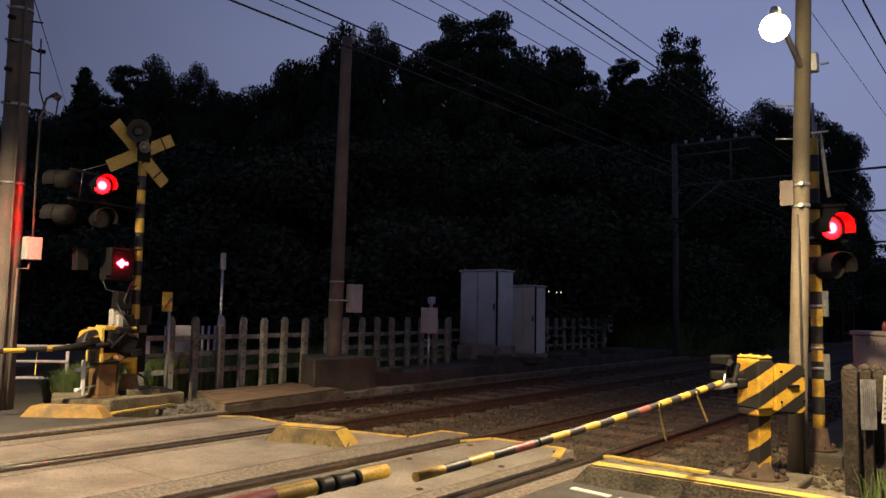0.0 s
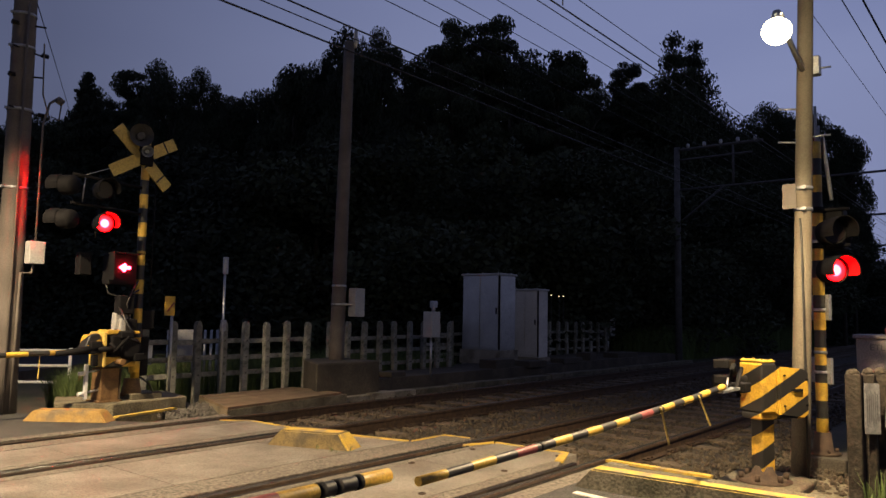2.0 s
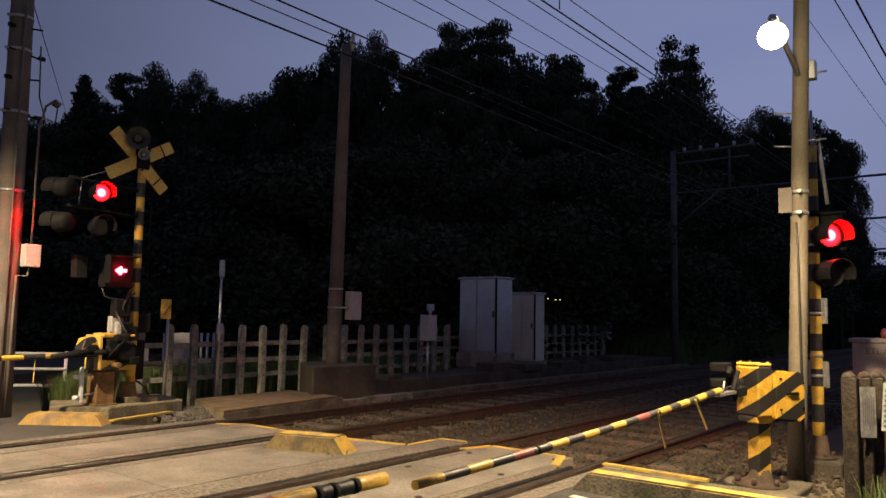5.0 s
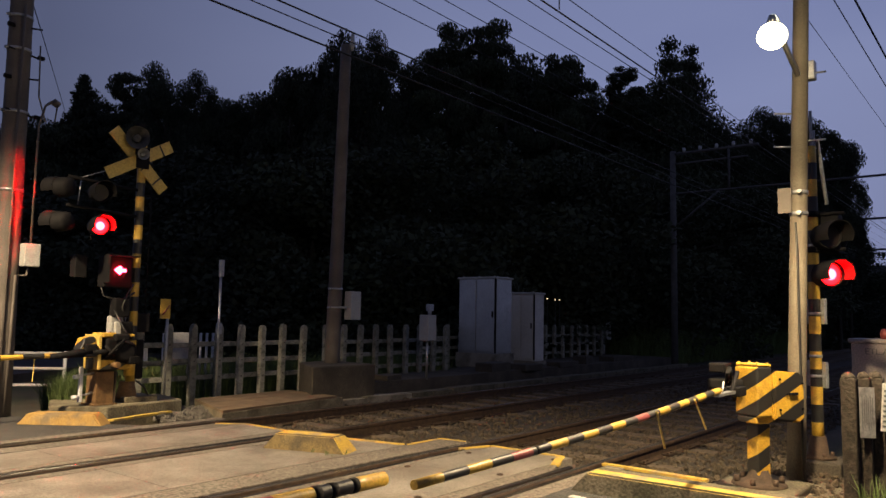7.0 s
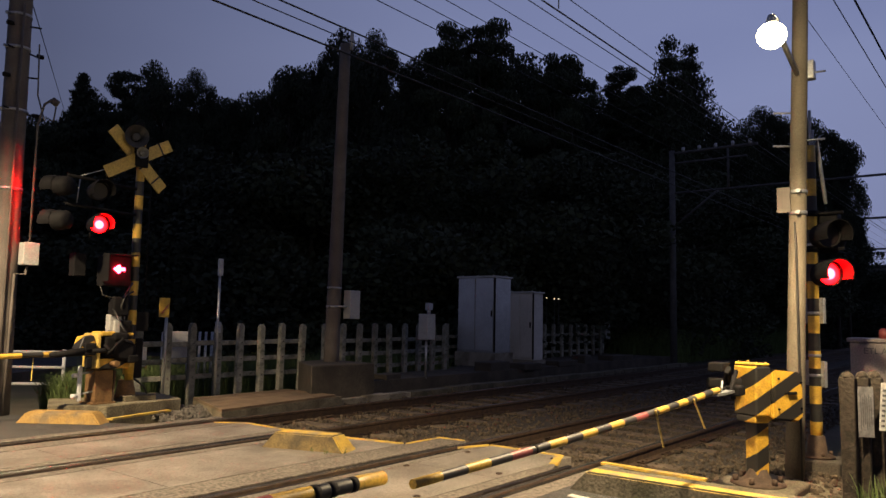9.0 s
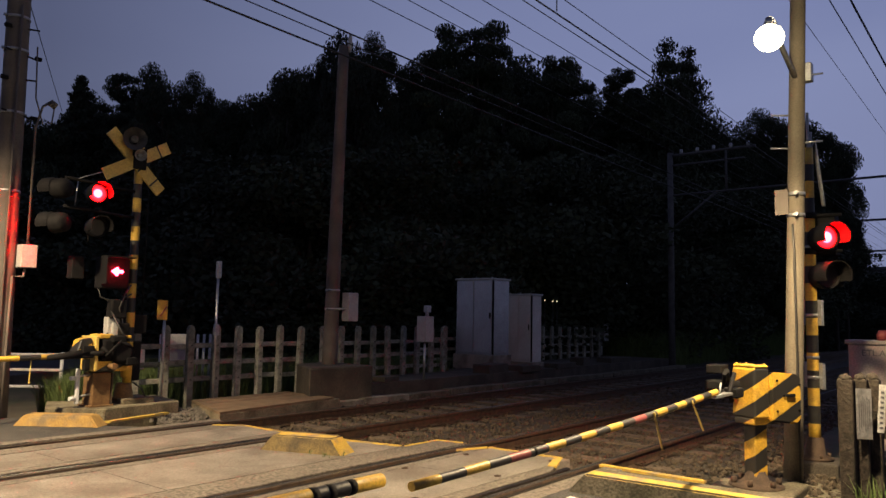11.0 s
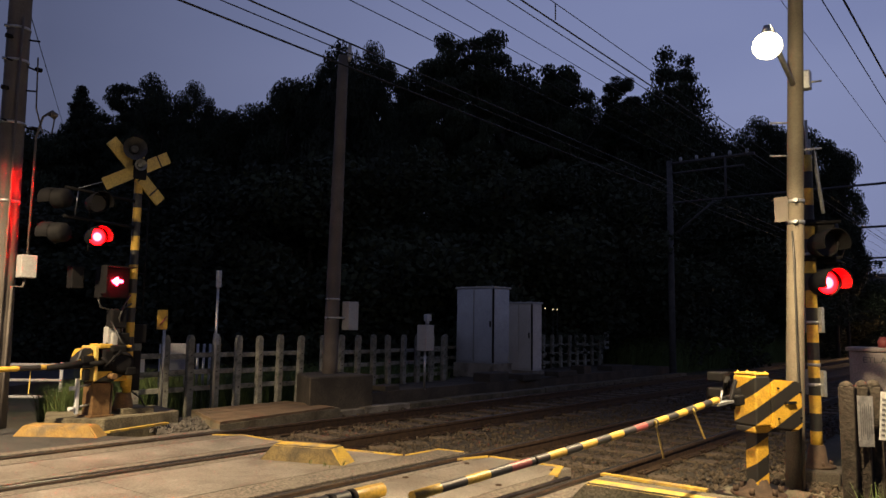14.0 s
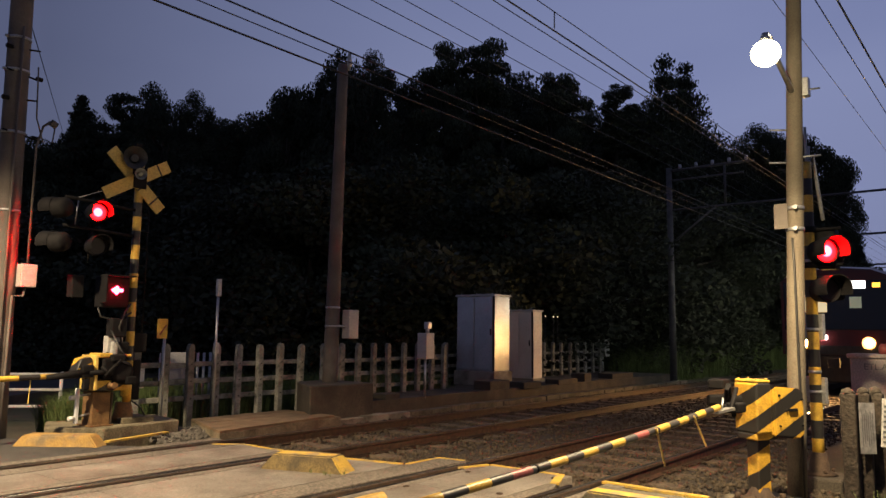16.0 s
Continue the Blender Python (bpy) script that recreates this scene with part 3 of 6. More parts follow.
def near_machine():
    TURN = pose(0, 0, 0, 0, 0, -29)
    g = thing("barrier_machine", pose(6.83, 1.90, 0), "yellow and black striped crossing barrier machine, arm lowered", "crossing barrier", "barrier machines")
    bm = bmesh.new()
    box(bm, (-0.36, -0.34, -0.22), (0.40, 0.34, -0.03), bevel=0.02)
    part("plinth", bm, "mossy_concrete", g, "dirty concrete plinth")
    bm = bmesh.new()
    rings(bm, [((0, 0, -0.04), 0.23), ((0, 0, -0.012), 0.225), ((0, 0, 0.0), 0.15), ((0, 0, 0.035), 0.10), ((0, 0, 0.10), 0.075)], 20)
    for k in range(6):
        a = k * math.tau / 6
        rod(bm, (0.185 * math.cos(a), 0.185 * math.sin(a), -0.02), (0.185 * math.cos(a), 0.185 * math.sin(a), 0.045), 0.024, seg=6)
    part("foot_flange", bm, "foot_rust", g, "dark rusty cast foot")
    bm = bmesh.new()
    v = box(bm, (-0.07, -0.065, 0.05), (0.07, 0.065, 0.53), bevel=0.012)
    part("post", bm, "hazard_post", g, at=TURN)
    bm = bmesh.new()
    box(bm, (-0.13, -0.11, 0.50), (0.13, 0.11, 0.56), bevel=0.015)
    part("post_head", bm, "hazard", g, at=TURN)
    # the drive housing: a tall end and a long case
    bm = bmesh.new()
    box(bm, (-0.13, -0.13, 0.555), (0.04, 0.13, 0.985), bevel=0.018)
    part("drive_case", bm, "hazard", g, at=TURN)
    bm = bmesh.new()
    box(bm, (-0.125, -0.125, 0.985), (0.035, 0.125, 1.01), bevel=0.01)
    for sx in (-0.10, 0.01):
        for sy in (-0.10, 0.10):
            rod(bm, (sx, sy, 1.005), (sx, sy, 1.022), 0.010, seg=6)
    part("case_cover", bm, "yellow", g, at=TURN)
    bm = bmesh.new()
    out = [(0.042, 0.53), (0.33, 0.50), (0.395, 0.54), (0.395, 0.905), (0.36, 0.93), (0.042, 0.955)]
    f = [[bm.verts.new((x, y, z)) for x, z in out] for y in (-0.15, 0.14)]
    bm.faces.new(f[0])
    bm.faces.new(f[1][::-1])
    for i in range(len(out)):
        bm.faces.new((f[0][i], f[0][(i + 1) % len(out)], f[1][(i + 1) % len(out)], f[1][i]))
    bmesh.ops.bevel(bm, geom=list(bm.edges), offset=0.018, segments=2, affect="EDGES")
    case = part("motor_case", bm, "hazard", g, at=TURN)
    for sx, sz in ((0.10, 0.62), (0.36, 0.62), (0.10, 0.88), (0.36, 0.84), (0.18, 0.75)):
        bm = bmesh.new()
        rod(bm, (sx, -0.149, sz), (sx, -0.162, sz), 0.010, seg=6)
        part("bolt", bm, "dark_metal", case)
    bm = bmesh.new()
    box(bm, (0.20, -0.168, 0.74), (0.30, -0.149, 0.765), bevel=0.004)
    part("latch", bm, "dark_metal", case)
    # linkage towards the arm
    for nm, seg in (("counterweight", [((-0.36, 0.13, 0.79), (-0.17, 0.30, 0.88), 0.02)]), ("relay_case", [((-0.36, 0.17, 0.93), (-0.16, 0.30, 1.01), 0.012)]),
                    ("hinge_block", [((-0.62, -0.04, 0.76), (-0.44, 0.08, 0.84), 0.012)])):
        bm = bmesh.new()
        for lo, hi, bv in seg:
            box(bm, lo, hi, bevel=bv)
        part(nm, bm, "dark_metal", g)
    for a, q, rr_ in (((-0.24, 0.16, 0.86), (-0.44, 0.10, 0.97), 0.022), ((-0.72, 0.0, 0.79), (-0.46, 0.03, 0.95), 0.018), ((-0.95, 0.02, 0.84), (-0.30, 0.14, 0.78), 0.022),
                      ((-0.48, 0.10, 0.95), (-0.27, 0.18, 0.80), 0.018), ((-0.54, 0.03, 0.74), (-0.22, 0.16, 0.80), 0.02)):
        bm = bmesh.new()
        rod(bm, a, q, rr_, seg=8)
        part("link_rod", bm, "dark_metal", g)
    bm = bmesh.new()
    rod(bm, (-0.10, 0.10, 0.82), (-0.24, 0.34, 0.82), 0.05, seg=14)
    part("drive_shaft", bm, "dark_metal", g)
    bm = bmesh.new()
    box(bm, (-1.10, -0.03, 0.795), (-0.70, 0.04, 0.815))
    rod(bm, (-0.95, 0.0, 0.79), (-0.90, 0.0, 0.90), 0.008, seg=6)
    part("arm_clamp", bm, "steel", g)
    arm = bar_arm(g, (-1.02, 0.0, 0.835), (-4.60, -0.0, 0.71), 0.026, 0.0195, 21, 0, (8, 16), "yellow and black banded barrier pole", (0.745,))
    strap(arm, (-1.60, -0.03, 0.79), 0.20, -24)
    strap(arm, (-2.28, -0.03, 0.765), 0.21, -14)
    return g


near_machine()

# the other near arm reaches in from beyond the picture
g = thing("barrier_machine", pose(-3.1, 1.92, 0), "yellow and black striped crossing barrier machine, arm lowered", "crossing barrier", "barrier machines")
bm = bmesh.new()
box(bm, (-0.4, -0.36, -0.05), (0.4, 0.36, 0.075), bevel=0.02)
part("plinth", bm, "concrete", g)
bm = bmesh.new()
box(bm, (-0.085, -0.085, 0.05), (0.085, 0.085, 0.6), bevel=0.012)
part("post", bm, "hazard_post", g)
bm = bmesh.new()
box(bm, (-0.45, -0.14, 0.55), (0.13, 0.14, 1.0), bevel=0.02)
part("drive_case", bm, "hazard", g)
arm = bar_arm(g, (0.1, 0, 0.83), (5.18, 0.0, 0.755), 0.032, 0.026, 29, 0, (24, 25), "yellow and black banded barrier pole with clear end cap", (0.93, 0.945, 0.965))
bm = bmesh.new()
box(bm, (4.55, -0.02, 0.66), (4.60, 0.0, 0.75))
part("hanging_strap", bm, "black", arm)


def far_machine():
    g = thing("barrier_machine", pose(4.97, 9.72, 0.13), "weathered barrier machine with black drive and rusty post", "crossing barrier", "barrier machines")

    def block(name, mat, lo, hi, bevel=0.02, parent=None, label=""):
        bm = bmesh.new()
        box(bm, lo, hi, bevel=bevel)
        return part(name, bm, mat, parent or g, label)

    def bar(name, mat, a, b, r, r2=None, parent=None, seg=10):
        bm = bmesh.new()
        rod(bm, a, b, r, r2, seg)
        return part(name, bm, mat, parent or g)

    post = block("post", "rusty", (-0.15, -0.14, 0.0), (0.09, 0.13, 0.44), 0.008, None, "rust-brown steel post")
    block("post_plate", "rusty", (-0.19, -0.18, 0.0), (0.13, 0.17, 0.02), 0.004, post)
    block("post_rib", "foot_rust", (0.095, -0.15, 0.02), (0.115, 0.13, 0.43), 0.004, post)
    # striped lower case, wider than the post
    block("gear_case", "hazard", (-0.16, -0.22, 0.455), (0.27, 0.16, 0.60), 0.018)
    block("case_seam", "dark_metal", (-0.17, -0.228, 0.592), (0.28, 0.16, 0.606), 0.004)
    # pale end plate with the black drive beside it
    block("end_plate", "xbuck", (-0.20, -0.25, 0.47), (-0.155, 0.14, 0.92), 0.01)
    block("drive_case", "dark_metal", (-0.10, -0.26, 0.61), (0.16, 0.10, 0.88), 0.03, None, "black motor housing")
    bm = bmesh.new()
    rings(bm, [((0.15, -0.33, 0.70), 0.10), ((0.15, -0.31, 0.70), 0.145), ((0.15, -0.18, 0.70), 0.155), ((0.15, -0.14, 0.70), 0.15), ((0.15, 0.08, 0.70), 0.15)], 18)
    part("motor", bm, "dark_metal", g)
    block("motor_hood", "dark_metal", (0.0, -0.30, 0.83), (0.20, -0.10, 0.93), 0.025)
    block("terminal_box", "dark_metal", (0.18, -0.34, 0.53), (0.33, -0.18, 0.64), 0.02)
    bar("shaft", "rusty", (0.02, -0.36, 0.53), (0.02, -0.2, 0.53), 0.04)
    for a, b, r in (((-0.10, -0.33, 0.66), (0.09, -0.35, 0.86), 0.018), ((0.06, -0.34, 0.84), (0.26, -0.32, 0.77), 0.014), ((-0.14, -0.30, 0.78), (-0.02, -0.33, 0.66), 0.022)):
        bar("link_rod", "dark_metal", a, b, r)
    cover = block("cover", "yellow", (-0.14, -0.22, 0.885), (0.05, 0.06, 0.945), 0.015)
    for x in (-0.10, 0.01):
        bar("bolt", "dark_metal", (x, -0.12, 0.94), (x, -0.12, 0.958), 0.012, None, cover, 6)
    block("cover", "yellow", (0.20, -0.16, 0.885), (0.34, 0.02, 0.925), 0.012)
    # yellow arm hub with cut corners
    bm = bmesh.new()
    out = [(-0.42, 0.66), (-0.41, 0.74), (-0.36, 0.88), (-0.24, 0.90), (-0.21, 0.86), (-0.21, 0.70), (-0.30, 0.64)]
    f = [[bm.verts.new((x, y, z)) for x, z in out] for y in (-0.20, 0.0)]
    bm.faces.new(f[0])
    bm.faces.new(f[1][::-1])
    for k in range(len(out)):
        bm.faces.new((f[0][k], f[0][(k + 1) % len(out)], f[1][(k + 1) % len(out)], f[1][k]))
    bmesh.ops.bevel(bm, geom=list(bm.edges), offset=0.012, segments=1, affect="EDGES")
    part("arm_hub", bm, "hazard", g)
    block("hub_clamp", "dark_metal", (-0.37, -0.27, 0.64), (-0.22, -0.20, 0.80), 0.015)
    block("hub_clamp", "dark_metal", (-0.34, -0.26, 0.48), (-0.26, -0.20, 0.63), 0.012)
    bar("arm_socket", "dark_metal", (-0.78, -0.20, 0.655), (-0.28, -0.22, 0.70), 0.032, 0.06)
    bar("arm_shaft", "dark_metal", (-0.30, -0.24, 0.70), (0.02, -0.27, 0.70), 0.035)
    # pale box behind the drive
    block("relay_box", "grey_box", (0.08, 0.02, 0.86), (0.30, 0.14, 1.17), 0.015, None, "pale grey relay box")
    bm = bmesh.new()
    rings(bm, [((0.36, -0.02, 0.36), 0.07), ((0.36, -0.02, 0.52), 0.075), ((0.36, -0.02, 0.56), 0.05)], 14)
    part("lock_case", bm, "yellow", g)
    bm = bmesh.new()
    rings(bm, [((0.10, -0.02, 1.25), 0.013), ((0.12, -0.12, 1.12), 0.013), ((0.15, -0.22, 0.98), 0.013), ((0.20, -0.24, 0.90), 0.013)], 8)
    part("cable", bm, "black", g)
    arm = bar_arm(g, (-0.6, -0.18, 0.67), (-5.3, -0.18, 0.63), 0.033, 0.028, 19, 0, (), "yellow and black banded barrier pole")
    strap(arm, (-0.95, -0.18, 0.65), 0.30, 2)
    stay = block("guard_stay", "white_pipe", (-0.345, -0.10, 0.05), (-0.30, -0.05, 0.5), 0.008, None, "white-painted guard stay")
    for z in (0.12, 0.38):
        bar("stay_bolt", "white_pipe", (-0.42, -0.08, z), (-0.35, -0.08, z), 0.028, None, stay)
        bar("stay_bolt", "steel", (-0.29, -0.07, z + 0.02), (-0.15, -0.07, z + 0.04), 0.014, None, stay)


far_machine()
bm = bmesh.new()
poly(bm, [(4.40, 9.95), (4.86, 9.33), (6.05, 9.52), (6.2, 10.4), (4.7, 10.6)], -0.2, 0.13)
bmesh.ops.bevel(bm, geom=list(bm.edges), offset=0.015, segments=1, affect="EDGES")
tagged(part("concrete_plinth", bm, "plinth_concrete"), "old concrete plinth under the far signal and barrier", "plinth", kind="structure")


# ---------------------------------------------------------------- signals
def striped_pole(parent, x, y, z0, z1, r, step, first=0, name="pole"):
    bm = bmesh.new()
    n = int((z1 - z0) / step)
    path, mats = [], []
    for i in range(n + 1):
        k = min(z1, z0 + i * step)
        path.append(((x, y, k), r))
        if i < n:
            mats.append((i + first) % 2)
    rings(bm, path, 16, mats)
    return part(name, bm, ["yellow", "black"], parent, "yellow and black banded steel pole")


FLIPS = []


def signal_head(parent, at, phase, radius=0.15, lamp=0.11):
    """A round lamp head that looks along its own -Y, with backboard, visor and a turning lamp."""
    bm = bmesh.new()
    rings(bm, [((0, 0.16, 0), 0.001), ((0, 0.155, 0), 0.06), ((0, 0.13, 0), 0.12), ((0, 0.0, 0), lamp + 0.022), ((0, -0.03, 0), lamp + 0.022), ((0, -0.03, 0), lamp + 0.012), ((0, -0.012, 0), lamp + 0.0012), ((0, 0.115, 0), lamp + 0.0012), ((0, 0.12, 0), 0.001)], 24, cap=False)
    head = part("signal_head", bm, "dark_metal", parent, at=at)
    bm = bmesh.new()
    r = radius + 0.04
    rings(bm, [((0, -0.005, 0), lamp + 0.028), ((0, -0.005, 0), r), ((0, 0.012, 0), r), ((0, 0.012, 0), lamp + 0.028)], 28, cap=False)
    part("backboard", bm, "dark_metal", head)
    # visor: an open hood over the upper half
    bm = bmesh.new()
    rows = []
    for d, f in ((-0.02, 1.0), (-0.20, 1.02)):
        for rr in (lamp + 0.03, lamp + 0.022):
            rows.append([bm.verts.new((math.cos(a) * rr * f, d, math.sin(a) * rr * f)) for a in [radians(-25 + 230 * k / 20) for k in range(21)]])
    for a, b in ((0, 2), (1, 3), (2, 3)):
        for k in range(20):
            bm.faces.new((rows[a][k], rows[a][k + 1], rows[b][k + 1], rows[b][k]))
    part("visor", bm, "dark_metal", head)
    # the lamp: red and bright on one side, dark on the other
    bm = bmesh.new()
    n = 28
    front = [[bm.verts.new((math.cos(k * math.tau / n) * rr, -0.006 - 0.016 * (1 - (rr / lamp) ** 2), math.sin(k * math.tau / n) * rr)) for k in range(n)] for rr in (lamp, lamp * 0.7, lamp * 0.35)]
    back = [bm.verts.new((math.cos(k * math.tau / n) * lamp, 0.006, math.sin(k * math.tau / n) * lamp)) for k in range(n)]
    for a, b in ((0, 1), (1, 2)):
        for k in range(n):
            bm.faces.new((front[a][k], front[a][(k + 1) % n], front[b][(k + 1) % n], front[b][k]))
    bm.faces.new(front[2])
    for f in bm.faces:
        f.material_index = 0
    for k in range(n):
        bm.faces.new((front[0][k], front[0][(k + 1) % n], back[(k + 1) % n], back[k])).material_index = 1
    bm.faces.new(back).material_index = 1
    disc = part("red_lamp", bm, ["lens_on", "red_glass"], head)
    FLIPS.append((disc, phase))
    return head


def facing(x, y, z, turn):
    """A pose whose -Y looks along -Y of the world, turned by that many degrees about z."""
    return pose(x, y, z, 0, 0, turn)


def far_signal():
    s = thing("crossing_signal", pose(5.36, 9.80, 0.12), "railway crossing signal mast with crossbuck and lit red lamps", "crossing signal", "crossing signals")
    bm = bmesh.new()
    box(bm, (-0.12, -0.22, 0), (0.34, 0.22, 0.085), bevel=0.012)
    part("base_plate", bm, "plinth_concrete", s)
    bm = bmesh.new()
    rings(bm, [((0, 0, 0.05), 0.15), ((0, 0, 0.10), 0.13), ((0, 0, 0.28), 0.10)], 16)
    part("foot", bm, "rusty", s)
    striped_pole(s, 0.04, 0, 0.2385, 3.66, 0.058, 0.201, 0)
    # crossbuck
    for a, b in (((-0.42, 3.73), (0.36, 2.98)), ((-0.50, 3.10), (0.43, 3.64))):
        bm = bmesh.new()
        d = Vector((b[0] - a[0], 0, b[1] - a[1]))
        up = Vector((-d.z, 0, d.x)).normalized() * 0.085
        pa, pb = Vector((a[0], -0.09, a[1])), Vector((b[0], -0.09, b[1]))
        lo = [bm.verts.new(p) for p in (pa - up, pb - up, pb + up, pa + up)]
        hi = [bm.verts.new(v.co + Vector((0, 0.012 if b[1] > 3 else 0.03, 0))) for v in lo]
        bm.faces.new(lo)
        bm.faces.new(hi[::-1])
        for i in range(4):
            bm.faces.new((lo[i], lo[(i + 1) % 4], hi[(i + 1) % 4], hi[i]))
        plank = part("crossbuck_board", bm, "xbuck", s, at=pose(0, 0 if b[1] > 3 else 0.03, 0))
        mid = pa.lerp(pb, 0.55)
        ex = d.normalized()
        for k in (0.60, 0.84):
            bm = bmesh.new()
            c = pa.lerp(pb, k) + Vector((0, -0.004, 0))
            q = [bm.verts.new(c + ex * sx * 0.012 + up * sz) for sx, sz in ((-1, -1), (1, -1), (1, 1), (-1, 1))]
            bm.faces.new(q)
            part("black_band", bm, "black", plank)
    # loudspeakers
    for p, r, m in (((-0.10, -0.08, 3.66), 0.16, "gantry"), ((-0.07, -0.2, 3.42), 0.08, "grey_box")):
        bm = bmesh.new()
        d = Vector((-0.35, -0.9, -0.1)).normalized()
        c = Vector(p)
        rings(bm, [(c + d * 0.12, r), (c + d * 0.10, r * 0.97), (c, r * 0.45), (c - d * 0.10, r * 0.38), (c - d * 0.2, r * 0.3)], 20, cap=False)
        rings(bm, [(c + d * 0.02, 0.01), (c + d * 0.05, r * 0.34), (c - d * 0.08, r * 0.3)], 14)
        part("horn_loudspeaker", bm, m, s)
    bm = bmesh.new()
    box(bm, (-0.1, -0.1, 3.25), (0.1, 0.06, 3.55), bevel=0.01)
    box(bm, (-0.05, -0.03, 3.5), (0.05, 0.05, 3.9))
    part("top_bracket", bm, "dark_metal", s)
    # brackets for the lamps
    for z in (2.84, 2.47):
        bm = bmesh.new()
        rod(bm, (0.05, 0, z + 0.1), (-1.05, -0.19, z + 0.12), 0.022, seg=8)
        rod(bm, (-0.62, -0.0, z + 0.1), (-0.62, -0.0, z - 0.3), 0.012, seg=6)
        part("lamp_bracket", bm, "dark_metal", s)
    bm = bmesh.new()
    rod(bm, (-0.85, -0.02, 2.98), (-0.12, -0.05, 3.30), 0.006, seg=6)
    rod(bm, (-0.88, -0.12, 2.60), (-0.85, -0.12, 2.97), 0.008, seg=6)
    part("stay_wire", bm, "steel", s)
    signal_head(s, facing(-0.60, -0.14, 2.815, -6), "upper")
    signal_head(s, facing(-0.58, -0.14, 2.365, -6), "lower")
    signal_head(s, facing(-1.13, -0.20, 2.80, 200), "lower")
    signal_head(s, facing(-1.13, -0.20, 2.36, 200), "upper")
    # direction indicator with a lit arrow
    bm = bmesh.new()
    box(bm, (-0.46, -0.10, 1.56), (-0.06, 0.08, 1.98), bevel=0.015)
    case = part("indicator_case", bm, "dark_metal", s)
    bm = bmesh.new()
    rod(bm, (-0.26, -0.112, 1.795), (-0.17, -0.112, 1.795), 0.022, seg=10)
    rings(bm, [((-0.25, -0.112, 1.795), 0.062), ((-0.32, -0.112, 1.795), 0.012)], 10)
    part("lit_arrow", bm, "arrow_on", case, "glowing red arrow")
    bm = bmesh.new()
    box(bm, (-0.47, -0.26, 1.98), (-0.05, -0.09, 1.995))
    box(bm, (-0.47, -0.26, 1.62), (-0.46, -0.09, 1.98))
    part("hood", bm, "dark_metal", case)
    bm = bmesh.new()
    box(bm, (-0.78, 0.05, 1.68), (-0.62, 0.2, 1.98), bevel=0.01)
    part("rear_case", bm, "dark_metal", s)
    # boxes on the mast
    bm = bmesh.new()
    box(bm, (-0.30, -0.13, 1.16), (-0.08, 0.03, 1.42), bevel=0.02)
    box(bm, (-0.18, -0.12, 0.84), (-0.02, 0.0, 1.10), bevel=0.02)
    part("junction_box", bm, "dark_metal", s)
    bm = bmesh.new()
    box(bm, (-0.26, -0.10, 0.82), (-0.17, 0.02, 1.10), bevel=0.02)
    part("junction_box", bm, "grey_box", s)
    bm = bmesh.new()
    box(bm, (0.09, 0.0, 0.95), (0.30, 0.12, 1.22), bevel=0.02)
    box(bm, (0.10, -0.02, 0.30), (0.22, 0.08, 0.85), bevel=0.02)
    part("relay_box", bm, "dark_metal", s)
    bm = bmesh.new()
    rings(bm, [((-0.1, -0.05, 1.05), 0.014), ((-0.2, -0.14, 1.3), 0.014), ((-0.12, -0.12, 1.5), 0.014), ((-0.02, -0.07, 1.62), 0.014)], 8)
    part("cable", bm, "black", s)
    bm = bmesh.new()
    rings(bm, [((-0.45, -0.02, 1.56), 0.012), ((-0.42, -0.04, 1.44), 0.012), ((-0.2, -0.06, 1.38), 0.012), ((0, -0.07, 1.5), 0.012)], 8)
    part("cable", bm, "black", s)
    bm = bmesh.new()
    rings(bm, [((0.08, -0.05, 0.3), 0.012), ((0.2, -0.1, 0.2), 0.012), ((0.28, -0.1, 0.06), 0.012)], 8)
    part("cable", bm, "black", s)
    # ladder
    bm = bmesh.new()
    for x in (0.08, 0.22):
        rod(bm, (x, 0.02, 1.2), (x, 0.02, 3.2), 0.010, seg=6)
    for i in range(8):
        rod(bm, (0.0, 0.02, 1.45 + 0.24 * i), (0.22, 0.02, 1.45 + 0.24 * i), 0.009, seg=6)
    part("ladder", bm, "dark_metal", s)


far_signal()


